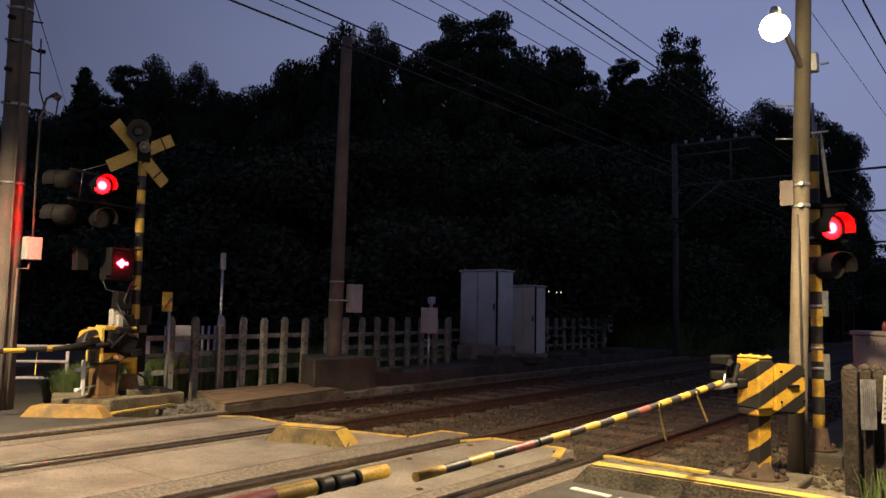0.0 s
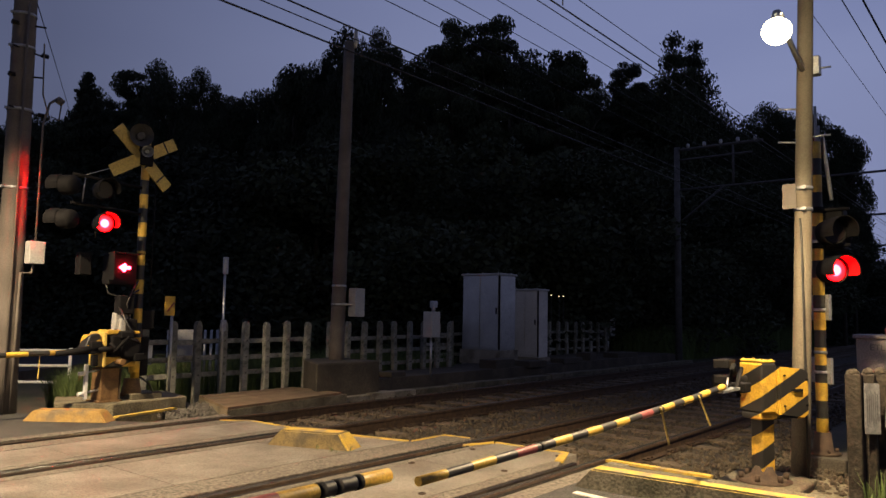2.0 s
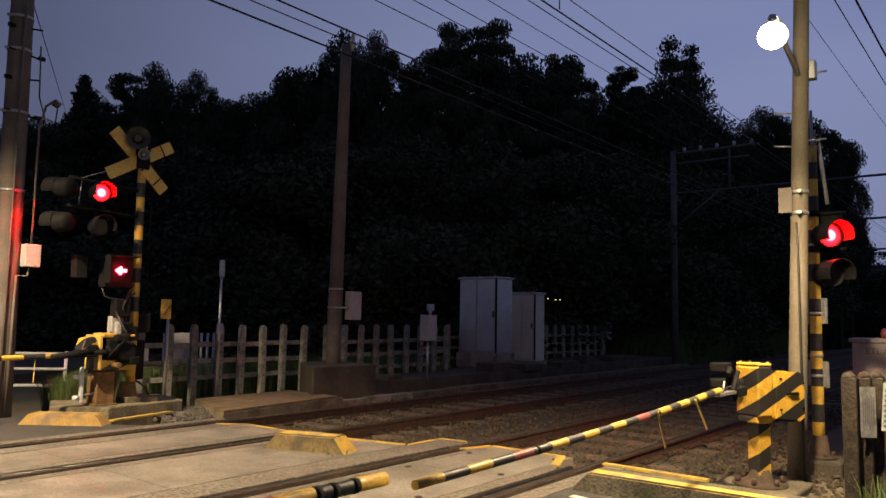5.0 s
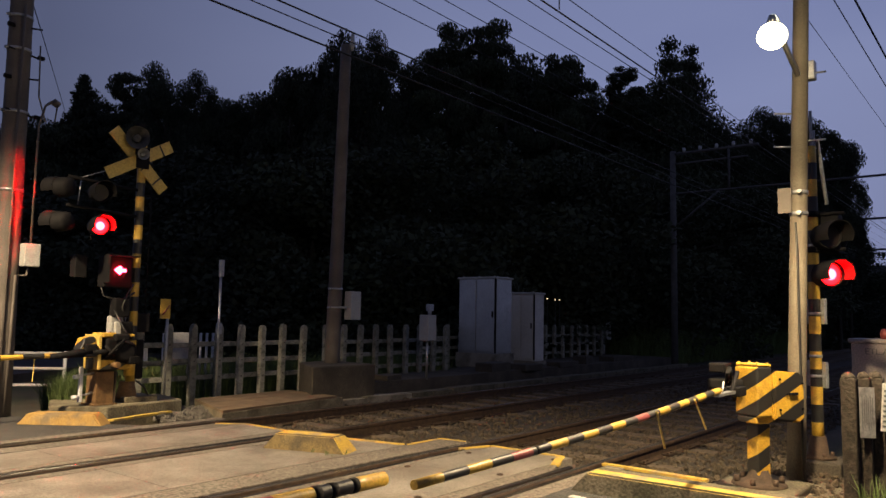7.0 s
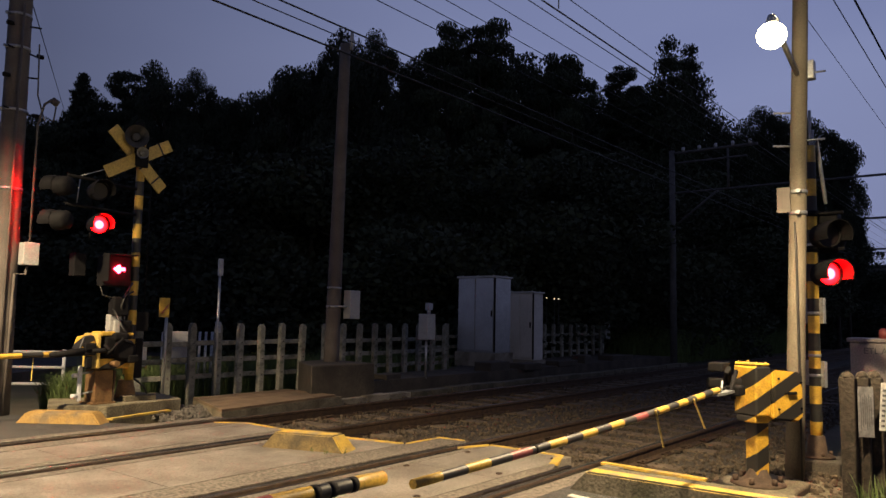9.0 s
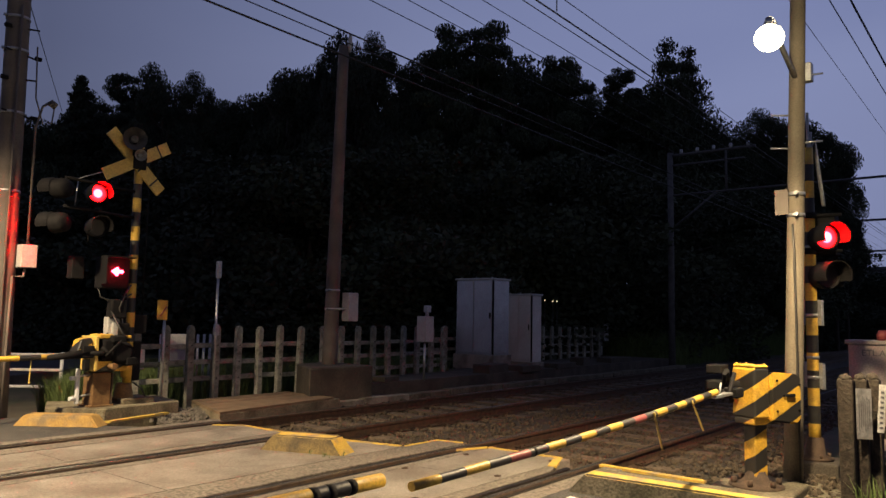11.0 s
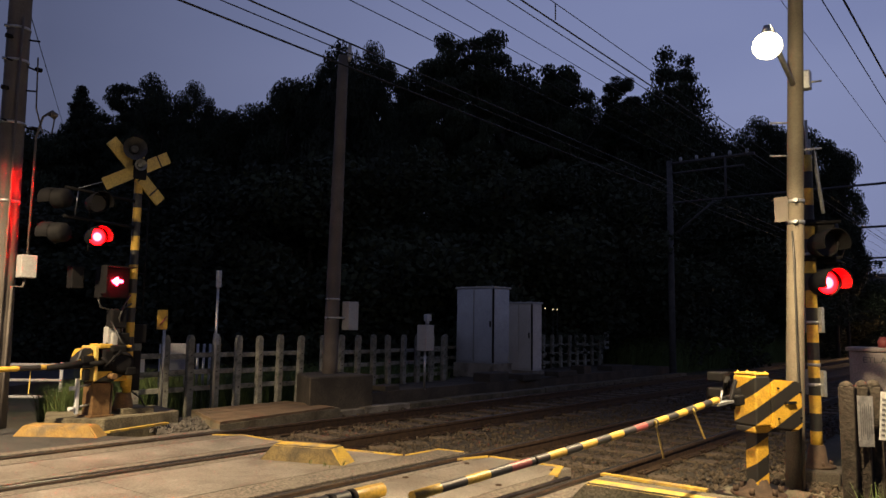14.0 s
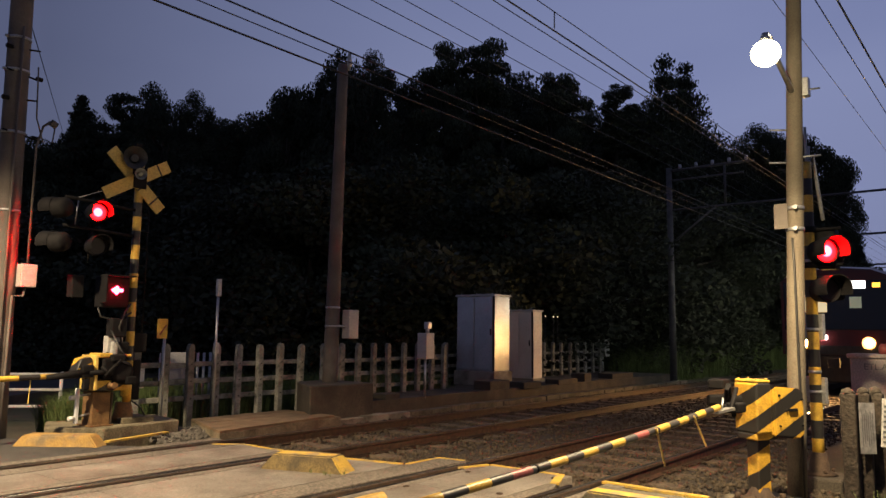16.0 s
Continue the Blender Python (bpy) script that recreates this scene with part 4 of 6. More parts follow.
def near_signal():
    s = thing("crossing_signal", pose(8.31, 1.735, 0), "banded crossing signal mast with one lit red lamp", "crossing signal", "crossing signals")
    bm = bmesh.new()
    box(bm, (-0.25, -0.25, -0.15), (0.25, 0.25, 0.02), bevel=0.02)
    part("base_block", bm, "dark_concrete", s)
    bm = bmesh.new()
    rings(bm, [((0, 0, 0.02), 0.17), ((0, 0, 0.045), 0.165), ((0, 0, 0.055), 0.10), ((0, 0, 0.24), 0.075)], 16)
    for k in range(4):
        a = k * math.tau / 4 + 0.6
        rod(bm, (0.135 * math.cos(a), 0.135 * math.sin(a), 0.04), (0.135 * math.cos(a), 0.135 * math.sin(a), 0.085), 0.018, seg=6)
    part("foot", bm, "foot_rust", s)
    striped_pole(s, 0, 0, 0.1975, 3.25, 0.057, 0.177, 0)
    for z in (2.33, 1.96):
        bm = bmesh.new()
        rod(bm, (0, 0, z + 0.16), (0.02, -0.30, z + 0.16), 0.02, seg=8)
        rod(bm, (0, 0, z - 0.02), (0.02, -0.22, z - 0.02), 0.02, seg=8)
        rings(bm, [((0, 0, z + 0.13), 0.075), ((0, 0, z + 0.19), 0.075)], 14)
        part("lamp_bracket", bm, "dark_metal", s)
    signal_head(s, facing(-0.10, -0.17, 2.25, -46), "upper", 0.11)
    signal_head(s, facing(-0.10, -0.17, 1.86, -46), "lower", 0.11)
    signal_head(s, facing(0.20, -0.13, 2.27, 172), "lower", 0.11)
    signal_head(s, facing(0.20, -0.13, 1.885, 172), "upper", 0.11)
    for z0, z1 in ((1.36, 1.62), (0.72, 0.98)):
        bm = bmesh.new()
        box(bm, (-0.02, -0.15, z0), (0.012, 0.15, z1), bevel=0.004)
        part("back_plate", bm, "steel", s, at=pose(0.075, 0, 0, 0, 0, -42))
    for z in (0.82, 1.02, 1.45, 2.15):
        bm = bmesh.new()
        rings(bm, [((0, 0, z), 0.064), ((0, 0, z + 0.03), 0.064)], 14)
        part("band", bm, "steel", s)
    bm = bmesh.new()
    rings(bm, [((0.06, 0.02, 3.1), 0.02), ((0.12, -0.05, 3.3), 0.02), ((0.1, -0.08, 3.0), 0.02), ((0.12, -0.12, 2.6), 0.02)], 8)
    part("cable", bm, "grey_box", s)
    bm = bmesh.new()
    rod(bm, (0.05, 0.0, 2.9), (0.05, 0.0, 3.6), 0.015, seg=8)
    part("conduit", bm, "grey_box", s)
    bm = bmesh.new()
    rod(bm, (0.12, 0.02, 2.8), (0.1, -0.02, 3.4), 0.012, seg=8)
    part("cable", bm, "grey_box", s)
    bm = bmesh.new()
    box(bm, (0.02, -0.24, 2.08), (0.25, -0.06, 2.50), bevel=0.02)
    part("lamp_case", bm, "dark_metal", s)


near_signal()


# ---------------------------------------------------------------- poles
def concrete_pole(name, base, top, r0, r1, label, bands=(), category="pole", mat="pole_concrete"):
    p = thing(name, pose(*base), label, category, "concrete poles")
    bm = bmesh.new()
    n = 10
    t = Vector(top) - Vector(base)
    rings(bm, [(t * (i / n), r0 + (r1 - r0) * i / n) for i in range(n + 1)], 24)
    part("shaft", bm, mat, p)
    for z in bands:
        k = z / t.z
        r = r0 + (r1 - r0) * k
        bm = bmesh.new()
        c = t * k
        rings(bm, [(c, r + 0.008), (c + Vector((0, 0, 0.035)), r + 0.008)], 20)
        rod(bm, c + Vector((-r - 0.05, -0.03, 0.017)), c + Vector((-r, -0.03, 0.017)), 0.02, seg=6)
        part("band", bm, "steel", p)
    return p


lp = concrete_pole("street_lamp", (7.46, 1.75, -0.05), (7.45, 1.575, 5.2), 0.084, 0.066, "concrete pole with a warm bright street lamp", (2.42, 2.62), "street lamp", "pole_worn")
bm = bmesh.new()
box(bm, (-0.10, -0.04, 2.44), (-0.085, 0.08, 2.68), bevel=0.004)
part("sign_plate", bm, "pole_brown", lp, "grey sign plate seen from behind")
for z, x in ((3.08, -1), (3.40, -1), (3.13, 1), (3.78, 1)):
    bm = bmesh.new()
    rod(bm, (x * 0.02, -x * 0.05 - z * 0.033, z), (x * 0.08, -x * 0.21 - z * 0.033, z + 0.01), 0.009, seg=6)
    part("step_bolt", bm, "steel", lp)
bm = bmesh.new()
rings(bm, [((-0.09, -0.07, 2.35), 0.011), ((-0.10, -0.08, 2.1), 0.011), ((-0.11, -0.085, 1.4), 0.011), ((-0.11, -0.085, 0.6), 0.011), ((-0.115, -0.09, 0.0), 0.011)], 8)
part("cable", bm, "black", lp)
bm = bmesh.new()
lx, ly, lz = LAMP[0] - 7.46, LAMP[1] - 1.75, LAMP[2] + 0.05
rings(bm, [((-0.05, -0.12, 3.75), 0.025), ((-0.5, -0.10, 3.95), 0.025), ((lx * 0.7, ly * 0.7, lz + 0.33), 0.025), ((lx + 0.05, ly, lz + 0.16), 0.022)], 10)
box(bm, (0.0, -0.25, 3.72), (0.10, -0.17, 3.90), bevel=0.01)
part("bracket", bm, "steel", lp)
lx, ly, lz = LAMP[0] - 7.46, LAMP[1] - 1.75, LAMP[2] + 0.05
bm = bmesh.new()
rings(bm, [((lx, ly, lz + 0.155), 0.022), ((lx, ly, lz + 0.12), 0.034), ((lx, ly, lz + 0.095), 0.040), ((lx, ly, lz + 0.085), 0.040)], 24)
part("lamp_hood", bm, "steel", lp)
bm = bmesh.new()
bmesh.ops.create_uvsphere(bm, u_segments=24, v_segments=14, radius=0.105)
bmesh.ops.scale(bm, vec=(1, 1, 0.95), verts=bm.verts)
bmesh.ops.translate(bm, vec=(lx, ly, lz), verts=bm.verts)
for f in bm.faces:
    f.smooth = True
globe = part("lamp_globe", bm, "bulb", lp, "glowing warm lamp glass")
globe.visible_shadow = False

fl = concrete_pole("street_lamp", (-2.4, 10.3, -0.05), (-2.4, 10.3, 5.4), 0.10, 0.075, "concrete pole with a hooded warm street lamp", (4.2,), "street lamp")
fx, fy, fz = LAMP_FAR[0] + 2.4, LAMP_FAR[1] - 10.3, LAMP_FAR[2] + 0.05
bm = bmesh.new()
rings(bm, [((0, 0, 5.0), 0.03), ((fx * 0.5, fy * 0.5, 5.25), 0.03), ((fx, fy, fz + 0.12), 0.025)], 10)
part("bracket", bm, "steel", fl)
bm = bmesh.new()
rings(bm, [((fx, fy, fz + 0.16), 0.04), ((fx, fy, fz + 0.12), 0.12), ((fx, fy, fz - 0.03), 0.17), ((fx, fy, fz - 0.03), 0.16), ((fx, fy, fz + 0.1), 0.1)], 24, cap=False)
part("lamp_hood", bm, "steel", fl)
bm = bmesh.new()
rings(bm, [((fx, fy, fz + 0.09), 0.10), ((fx, fy, fz + 0.02), 0.12), ((fx, fy, fz - 0.02), 0.06)], 20)
fg = part("lamp_globe", bm, "bulb", fl, "glowing warm lamp glass")
fg.visible_shadow = False

up = concrete_pole("utility_pole", (3.98, 10.45, -0.1), (3.92, 10.5, 9.0), 0.165, 0.125, "tall concrete utility pole with steel bands and a grey box", (3.0, 4.05, 4.9, 5.35), mat="pole_brown")
bm = bmesh.new()
box(bm, (0.10, -0.26, 2.02), (0.30, -0.10, 2.32), bevel=0.012)
part("meter_box", bm, "grey_box", up)
bm = bmesh.new()
rings(bm, [((0.02, -0.18, 0.1), 0.018), ((0.03, -0.18, 1.0), 0.018), ((0.04, -0.18, 1.9), 0.018), ((0.17, -0.18, 1.9), 0.018), ((0.19, -0.18, 2.02), 0.018)], 8)
rings(bm, [((0.2, -0.18, 2.32), 0.016), ((0.2, -0.17, 3.9), 0.016), ((0.27, -0.17, 4.2), 0.016), ((0.36, -0.17, 4.28), 0.02)], 8)
rings(bm, [((0.36, -0.17, 4.28), 0.05), ((0.44, -0.17, 4.24), 0.05)], 10)
rings(bm, [((0.42, -0.17, 4.2), 0.01), ((0.4, -0.17, 4.0), 0.01), ((0.28, -0.17, 3.98), 0.01), ((0.18, -0.16, 4.3), 0.01), ((0.16, -0.15, 5.0), 0.01)], 6)
rings(bm, [((-0.06, -0.18, 0.0), 0.014), ((-0.06, -0.17, 2.5), 0.014), ((-0.06, -0.16, 5.5), 0.014)], 6)
part("conduit", bm, "pole_brown", up)
for z, d in ((4.08, 1), (4.55, -1), (4.9, 1), (5.25, -1)):
    bm = bmesh.new()
    rod(bm, (-0.2 * d, -0.08, z), (0.22 * d, -0.06, z - 0.06), 0.012, seg=6)
    rod(bm, (0.16 * d, -0.1, z - 0.05), (0.24 * d, -0.1, z - 0.05), 0.03, seg=8)
    part("step_bolt", bm, "dark_metal", up)

mp = concrete_pole("catenary_pole", (9.32, 9.95, 0.2), (9.42, 9.94, 6.45), 0.140, 0.098, "tall grey concrete catenary pole beside the track", (1.28, 1.62), mat="pole_brown")
bm = bmesh.new()
box(bm, (0.17, -0.28, 1.08), (0.42, -0.10, 1.60), bevel=0.01)
rod(bm, (0, -0.13, 1.3), (0.2, -0.2, 1.3), 0.02, seg=6)
part("switch_box", bm, "grey_box", mp)
bm = bmesh.new()
rings(bm, [((0.16, -0.1, 6.15), 0.03), ((0.17, -0.1, 6.25), 0.05), ((0.18, -0.1, 6.5), 0.03)], 8)
part("insulator", bm, "grey_box", mp)

# ---------------------------------------------------------------- fences
bm = bmesh.new()
prof = [(-0.06, 0), (0.06, 0), (0.06, 1.08), (0.03, 1.155), (0, 1.17), (-0.03, 1.155), (-0.06, 1.08)]
f = [[bm.verts.new((x, y, z - 0.3 if z == 0 else z)) for x, z in prof] for y in (-0.045, 0.045)]
bm.faces.new(f[0])
bm.faces.new(f[1][::-1])
for i in range(len(prof)):
    bm.faces.new((f[0][i], f[0][(i + 1) % len(prof)], f[1][(i + 1) % len(prof)], f[1][i]))
bmesh.ops.bevel(bm, geom=[e for e in bm.edges if e.calc_length() > 0.3], offset=0.012, segments=1, affect="EDGES")
for z in (0.30, 0.57, 0.84):
    for s in (-0.046,):
        rod(bm, (0, s, z), (0, s - 0.008, z), 0.012, seg=6, mat=1)
post_mesh = shared("post", bm, ["fence_concrete", "dark_metal"])


def fence(xs, y, y2=None):
    fc = thing("concrete_fence", pose(xs[0], y, 0), "weathered grey concrete picket fence with three rails", "fence", "railside fences")
    for i, x in enumerate(xs):
        yy = 0 if y2 is None else (y2 - y) * i / (len(xs) - 1)
        piece("post", post_mesh, fc, pose(x - xs[0], yy, random.uniform(-0.015, 0.015), random.uniform(-1.2, 1.2), random.uniform(-1.2, 1.2), random.uniform(-4, 4)))
    for z in (0.30, 0.57, 0.84):
        for i in range(len(xs) - 1):
            bm = bmesh.new()
            a = (xs[i] - xs[0], 0.07, z + random.uniform(-0.01, 0.01))
            b = (xs[i + 1] - xs[0], 0.07, z + random.uniform(-0.01, 0.01))
            if y2 is not None:
                d = (y2 - y) / (len(xs) - 1)
                a, b = (a[0], a[1] + d * i, a[2]), (b[0], b[1] + d * (i + 1), b[2])
            box(bm, (a[0], a[1] - 0.025, a[2] - 0.04), (b[0], a[1] + 0.025, a[2] + 0.04), bevel=0.008)
            part("fence_rail", bm, "fence_concrete", fc)


fence([5.97, 6.46, 6.90, 7.38, 7.81, 8.27, 8.71, 9.18], 10.62)
fence([9.85 + 0.47 * i for i in range(9)], 10.72)
fence([14.1 + 0.55 * i for i in range(19)], 11.9)

# the near fence at the road's edge
nf = thing("old_fence", pose(6.84, 1.17, 0), "weathered timber fence with notices tied to its end posts", "fence")
for i, (x, y) in enumerate(((0, 0.015), (0.10, -0.072), (0.20, -0.155))):
    bm = bmesh.new()
    box(bm, (x - 0.06, y - 0.055, -0.2), (x + 0.05, y + 0.055, 0.93), bevel=0.014)
    rings(bm, [((x - 0.005, y, 0.92), 0.060), ((x - 0.002, y + 0.004, 0.955 + 0.006 * i), 0.042), ((x + 0.004, y, 0.972 + 0.004 * i), 0.010)], 5)
    for v in bm.verts:
        v.co += Vector((noise.noise(v.co * 6), noise.noise(v.co * 6 + Vector((3, 0, 0))), 0)) * 0.012
    part("post", bm, "old_post", nf)
for z in (0.20, 0.50, 0.80):
    bm = bmesh.new()
    box(bm, (0, -0.02, z - 0.05), (3.4, 0.02, z + 0.05), bevel=0.006)
    part("fence_rail", bm, "old_post", nf, at=pose(0.16, -0.14, 0, 0, 0, -58))
for k in range(1, 4):
    bm = bmesh.new()
    box(bm, (-0.05, -0.05, -0.2), (0.05, 0.05, 0.93), bevel=0.012)
    part("post", bm, "old_post", nf, at=pose(0.16 + 0.45 * k, -0.14 - 0.76 * k, 0, 0, 0, -58))
bm = bmesh.new()
box(bm, (0.0, -0.008, 0.46), (0.115, 0.0, 0.86))
board = part("notice_board", bm, "notice", nf, "grey notice with unreadable print", at=pose(-0.025, -0.055, 0, 0, 0, -62))
for i in range(6):
    bm = bmesh.new()
    box(bm, (0.016 + 0.015 * i, -0.0115, 0.52 + 0.02 * (i % 3)), (0.024 + 0.015 * i, -0.009, 0.80 - 0.02 * (i % 2)))
    part("print_bar", bm, "ink", board)
bm = bmesh.new()
box(bm, (0.0, -0.006, 0.52), (0.05, 0.0, 0.90))
strip = part("notice_strip", bm, "paper", nf, "white notice strip", at=pose(0.02, -0.158, 0, 0, 4, -62))
for i in range(8):
    bm = bmesh.new()
    box(bm, (0.012, -0.0095, 0.55 + 0.04 * i), (0.038, -0.007, 0.568 + 0.04 * i))
    part("print_bar", bm, "ink", strip)

# ---------------------------------------------------------------- far side platform and cabinets
bm = bmesh.new()
poly(bm, [(8.30, 9.32), (9.75, 9.26), (9.75, 10.5), (8.95, 10.4)], -0.2, 0.50)
bmesh.ops.bevel(bm, geom=list(bm.edges), offset=0.02, segments=1, affect="EDGES")
tagged(part("footing_wall", bm, "dark_concrete"), "stained concrete footing round the catenary pole", "footing", kind="structure")
bm = bmesh.new()
poly(bm, [(9.76, 9.62), (25.0, 9.72), (25.0, 12.4), (9.76, 10.6)], -0.2, 0.13)
tagged(part("raised_walkway", bm, "dark_concrete"), "low concrete walkway beside the far track", "walkway", kind="structure")
cable_duct = thing("cable_duct", pose(8.8, 9.24, 0), "low concrete cable duct with worn lids beside the far rail", "cable duct")
# the first three lids are paler, the rest a darker concrete
for k in range(26):
    bm = bmesh.new()
    box(bm, (0.62 * k, -0.10, -0.2), (0.62 * k + 0.605, 0.14, -0.055), bevel=0.010)
    part("lid", bm, "concrete" if k < 3 else "mossy_concrete", cable_duct, at=pose(0, random.uniform(-0.02, 0.02), random.uniform(-0.015, 0.01)))
for x, y, w, d, h, turn in ((14.4, 9.9, 0.9, 0.45, 0.20, 4), (15.6, 9.75, 0.7, 0.5, 0.13, -6), (17.6, 9.85, 1.1, 0.4, 0.12, 2), (18.9, 9.95, 0.6, 0.4, 0.22, 9), (10.7, 9.85, 0.5, 0.35, 0.10, 8), (21.2, 10.0, 1.3, 0.5, 0.15, -3)):
    bm = bmesh.new()
    box(bm, (-w / 2, -d / 2, -0.03), (w / 2, d / 2, h), bevel=0.02)
    tagged(part("concrete_block", bm, "dark_concrete", at=pose(x, y, 0.13, 0, 0, turn)), "old concrete step block lying by the trackside cabinets", "concrete block", "trackside blocks")
dk = thing("crossing_platform", pose(6.1, 8.62, -0.055), "low timber-topped platform beside the far rail", "platform")
bm = bmesh.new()
poly(bm, [(0, 0), (2.6, 0.38), (2.5, 1.6), (0.6, 1.6)], -0.2, 0.06)
part("base", bm, "plinth_concrete", dk)
for i in range(5):
    bm = bmesh.new()
    y0 = 0.02 + 0.30 * i
    poly(bm, [(0.02 + 0.11 * i, y0), (2.45, y0 + 0.35 - 0.07 * i), (2.45, y0 + 0.62 - 0.07 * i), (0.10 + 0.11 * i, y0 + 0.28)], 0.063, 0.10 + random.uniform(-0.004, 0.004))
    part("plank", bm, "wood_plank", dk)


def cabinet(x, y, z, sx, sy, sz, label, paint="cabinet"):
    c = thing("relay_cabinet", pose(x, y, z), label, "equipment cabinet", "trackside cabinets")
    bm = bmesh.new()
    box(bm, (-0.05, -0.05, -0.35), (sx + 0.05, sy + 0.05, 0.0))
    part("plinth", bm, "concrete", c)
    bm = bmesh.new()
    box(bm, (0, 0, 0.0), (sx, sy, sz - 0.05), bevel=0.006)
    part("body", bm, paint, c)
    bm = bmesh.new()
    box(bm, (-0.04, -0.04, sz - 0.05), (sx + 0.04, sy + 0.04, sz), bevel=0.012)
    for a in (0.1, 0.9):
        for b in (0.08, 0.5, 0.92):
            rod(bm, (sx * a, sy * b, sz), (sx * a, sy * b, sz + 0.03), 0.015, seg=6)
    part("lid", bm, "grey_box", c)
    for k in range(2):
        bm = bmesh.new()
        box(bm, (-0.022, 0.03 + k * (sy / 2), 0.05), (-0.002, sy / 2 - 0.005 + k * (sy / 2 - 0.025), sz - 0.08), bevel=0.005)
        door = part("door", bm, paint, c)
        if k == 0:
            bm = bmesh.new()
            box(bm, (-0.05, 0.06, sz * 0.47), (-0.02, 0.09, sz * 0.55), bevel=0.005)
            part("handle", bm, "dark_metal", door)
    bm = bmesh.new()
    box(bm, (0.03, -0.016, 0.05), (sx - 0.03, -0.002, sz - 0.08), bevel=0.004)
    part("side_panel", bm, paint, c)
    bm = bmesh.new()
    box(bm, (-0.012, -0.012, 0.02), (0.02, 0.02, sz - 0.055))
    part("corner_seal", bm, "dark_metal", c)


cabinet(15.25, 10.44, 0.47, 0.72, 1.14, 1.93, "tall grey steel relay cabinet with two doors on concrete plinth")
cabinet(17.05, 10.42, 0.24, 0.50, 0.78, 1.83, "grey steel relay cabinet beside a taller one", "cabinet_matt")

sb = thing("point_box", pose(11.65, 9.65, 0.3), "small grey trackside box on a thin post", "equipment box")
bm = bmesh.new()
rod(bm, (0, 0, -0.2), (0, 0, 0.62), 0.025, seg=8)
part("post", bm, "steel", sb)
bm = bmesh.new()
box(bm, (-0.12, -0.12, 0.58), (0.14, 0.12, 1.10), bevel=0.012)
part("case", bm, "grey_box", sb)
bm = bmesh.new()
rod(bm, (0.06, 0, 1.1), (0.06, 0, 1.2), 0.04, seg=8)
box(bm, (0.0, -0.05, 1.18), (0.14, 0.05, 1.32), bevel=0.01)
part("lamp_case", bm, "steel", sb)

wbx = thing("trackside_box", pose(25.0, 12.3, 0.3), "small pale trackside box far along the track", "equipment box")
bm = bmesh.new()
rod(bm, (0, 0, -0.3), (0, 0, 0.4), 0.05, seg=8)
part("post", bm, "steel", wbx)
bm = bmesh.new()
box(bm, (-0.2, -0.2, 0.35), (0.2, 0.2, 1.05), bevel=0.02)
part("case", bm, "grey_box", wbx)
for x, y, z in ((20.94, 12.3, 2.02), (21.1, 12.1, 1.99), (21.2, 12.0, 1.99)):
    dl = thing("path_lamp", pose(x, y, 0), "tiny amber lamp on a thin dark post", "lamp", "distant lamps")
    bm = bmesh.new()
    rod(bm, (0, 0, -0.2), (0, 0, z - 0.03), 0.012, seg=6)
    part("post", bm, "black", dl)
    bm = bmesh.new()
    bmesh.ops.create_icosphere(bm, subdivisions=1, radius=0.022, matrix=Matrix.Translation((0, 0, z)))
    part("glass", bm, "far_lamp", dl)

# slim post with a little case on top, yellow plate sign on a post
tp = thing("slim_post", pose(7.18, 10.36, 0), "slim galvanised post with a small sensor on top", "post")
bm = bmesh.new()
rod(bm, (0, 0, -0.1), (0.0, 0, 2.12), 0.021, seg=10)
part("shaft", bm, "steel", tp)
bm = bmesh.new()
box(bm, (-0.03, -0.03, 1.95), (0.045, 0.03, 2.23), bevel=0.008)
part("sensor_case", bm, "steel", tp)
bm = bmesh.new()
box(bm, (-0.03, -0.03, 1.02), (0.05, 0.03, 1.2), bevel=0.008)
part("sensor_case", bm, "steel", tp)
ys = thing("warning_plate", pose(6.28, 10.44, 0), "yellow warning plate with red mark on a slim post", "sign")
bm = bmesh.new()
rod(bm, (0.03, 0, -0.1), (0.03, 0, 1.55), 0.022, seg=8)
part("post", bm, "steel", ys)
bm = bmesh.new()
box(bm, (-0.12, -0.04, 1.26), (0.05, -0.026, 1.56))
pl = part("plate", bm, "yellow", ys)
bm = bmesh.new()
rod(bm, (-0.08, -0.043, 1.32), (0.03, -0.043, 1.46), 0.012, seg=6)
part("red_mark", bm, "red_tape", pl)
wb = thing("white_panel", pose(6.55, 10.95, 0), "pale panel and small boxes behind the fence", "panel")
bm = bmesh.new()
box(bm, (0.06, -0.02, 0.50), (0.48, 0.02, 1.03), bevel=0.01)
part("panel", bm, "paper", wb)
for x in (0.04, 0.50, 0.72, 0.84, 0.96):
    bm = bmesh.new()
    rod(bm, (x, 0.03, -0.2), (x, 0.03, 1.02), 0.022, seg=8)
    part("upright", bm, "steel", wb)
bm = bmesh.new()
box(bm, (-0.52, -0.25, 0.5), (-0.38, -0.18, 0.82), bevel=0.01)
part("small_box", bm, "white_pipe", wb)

# guard rail of white pipes by the far road
gr = thing("guard_pipe_rail", pose(5.45, 13.9, 0), "white pipe guard rail at the far roadside", "guard rail")
for z in (0.08, 0.36, 0.62):
    bm = bmesh.new()
    rod(bm, (-3.2, 3.0, z), (0.55, -0.9, z), 0.026, seg=8)
    part("pipe", bm, "white_pipe", gr)
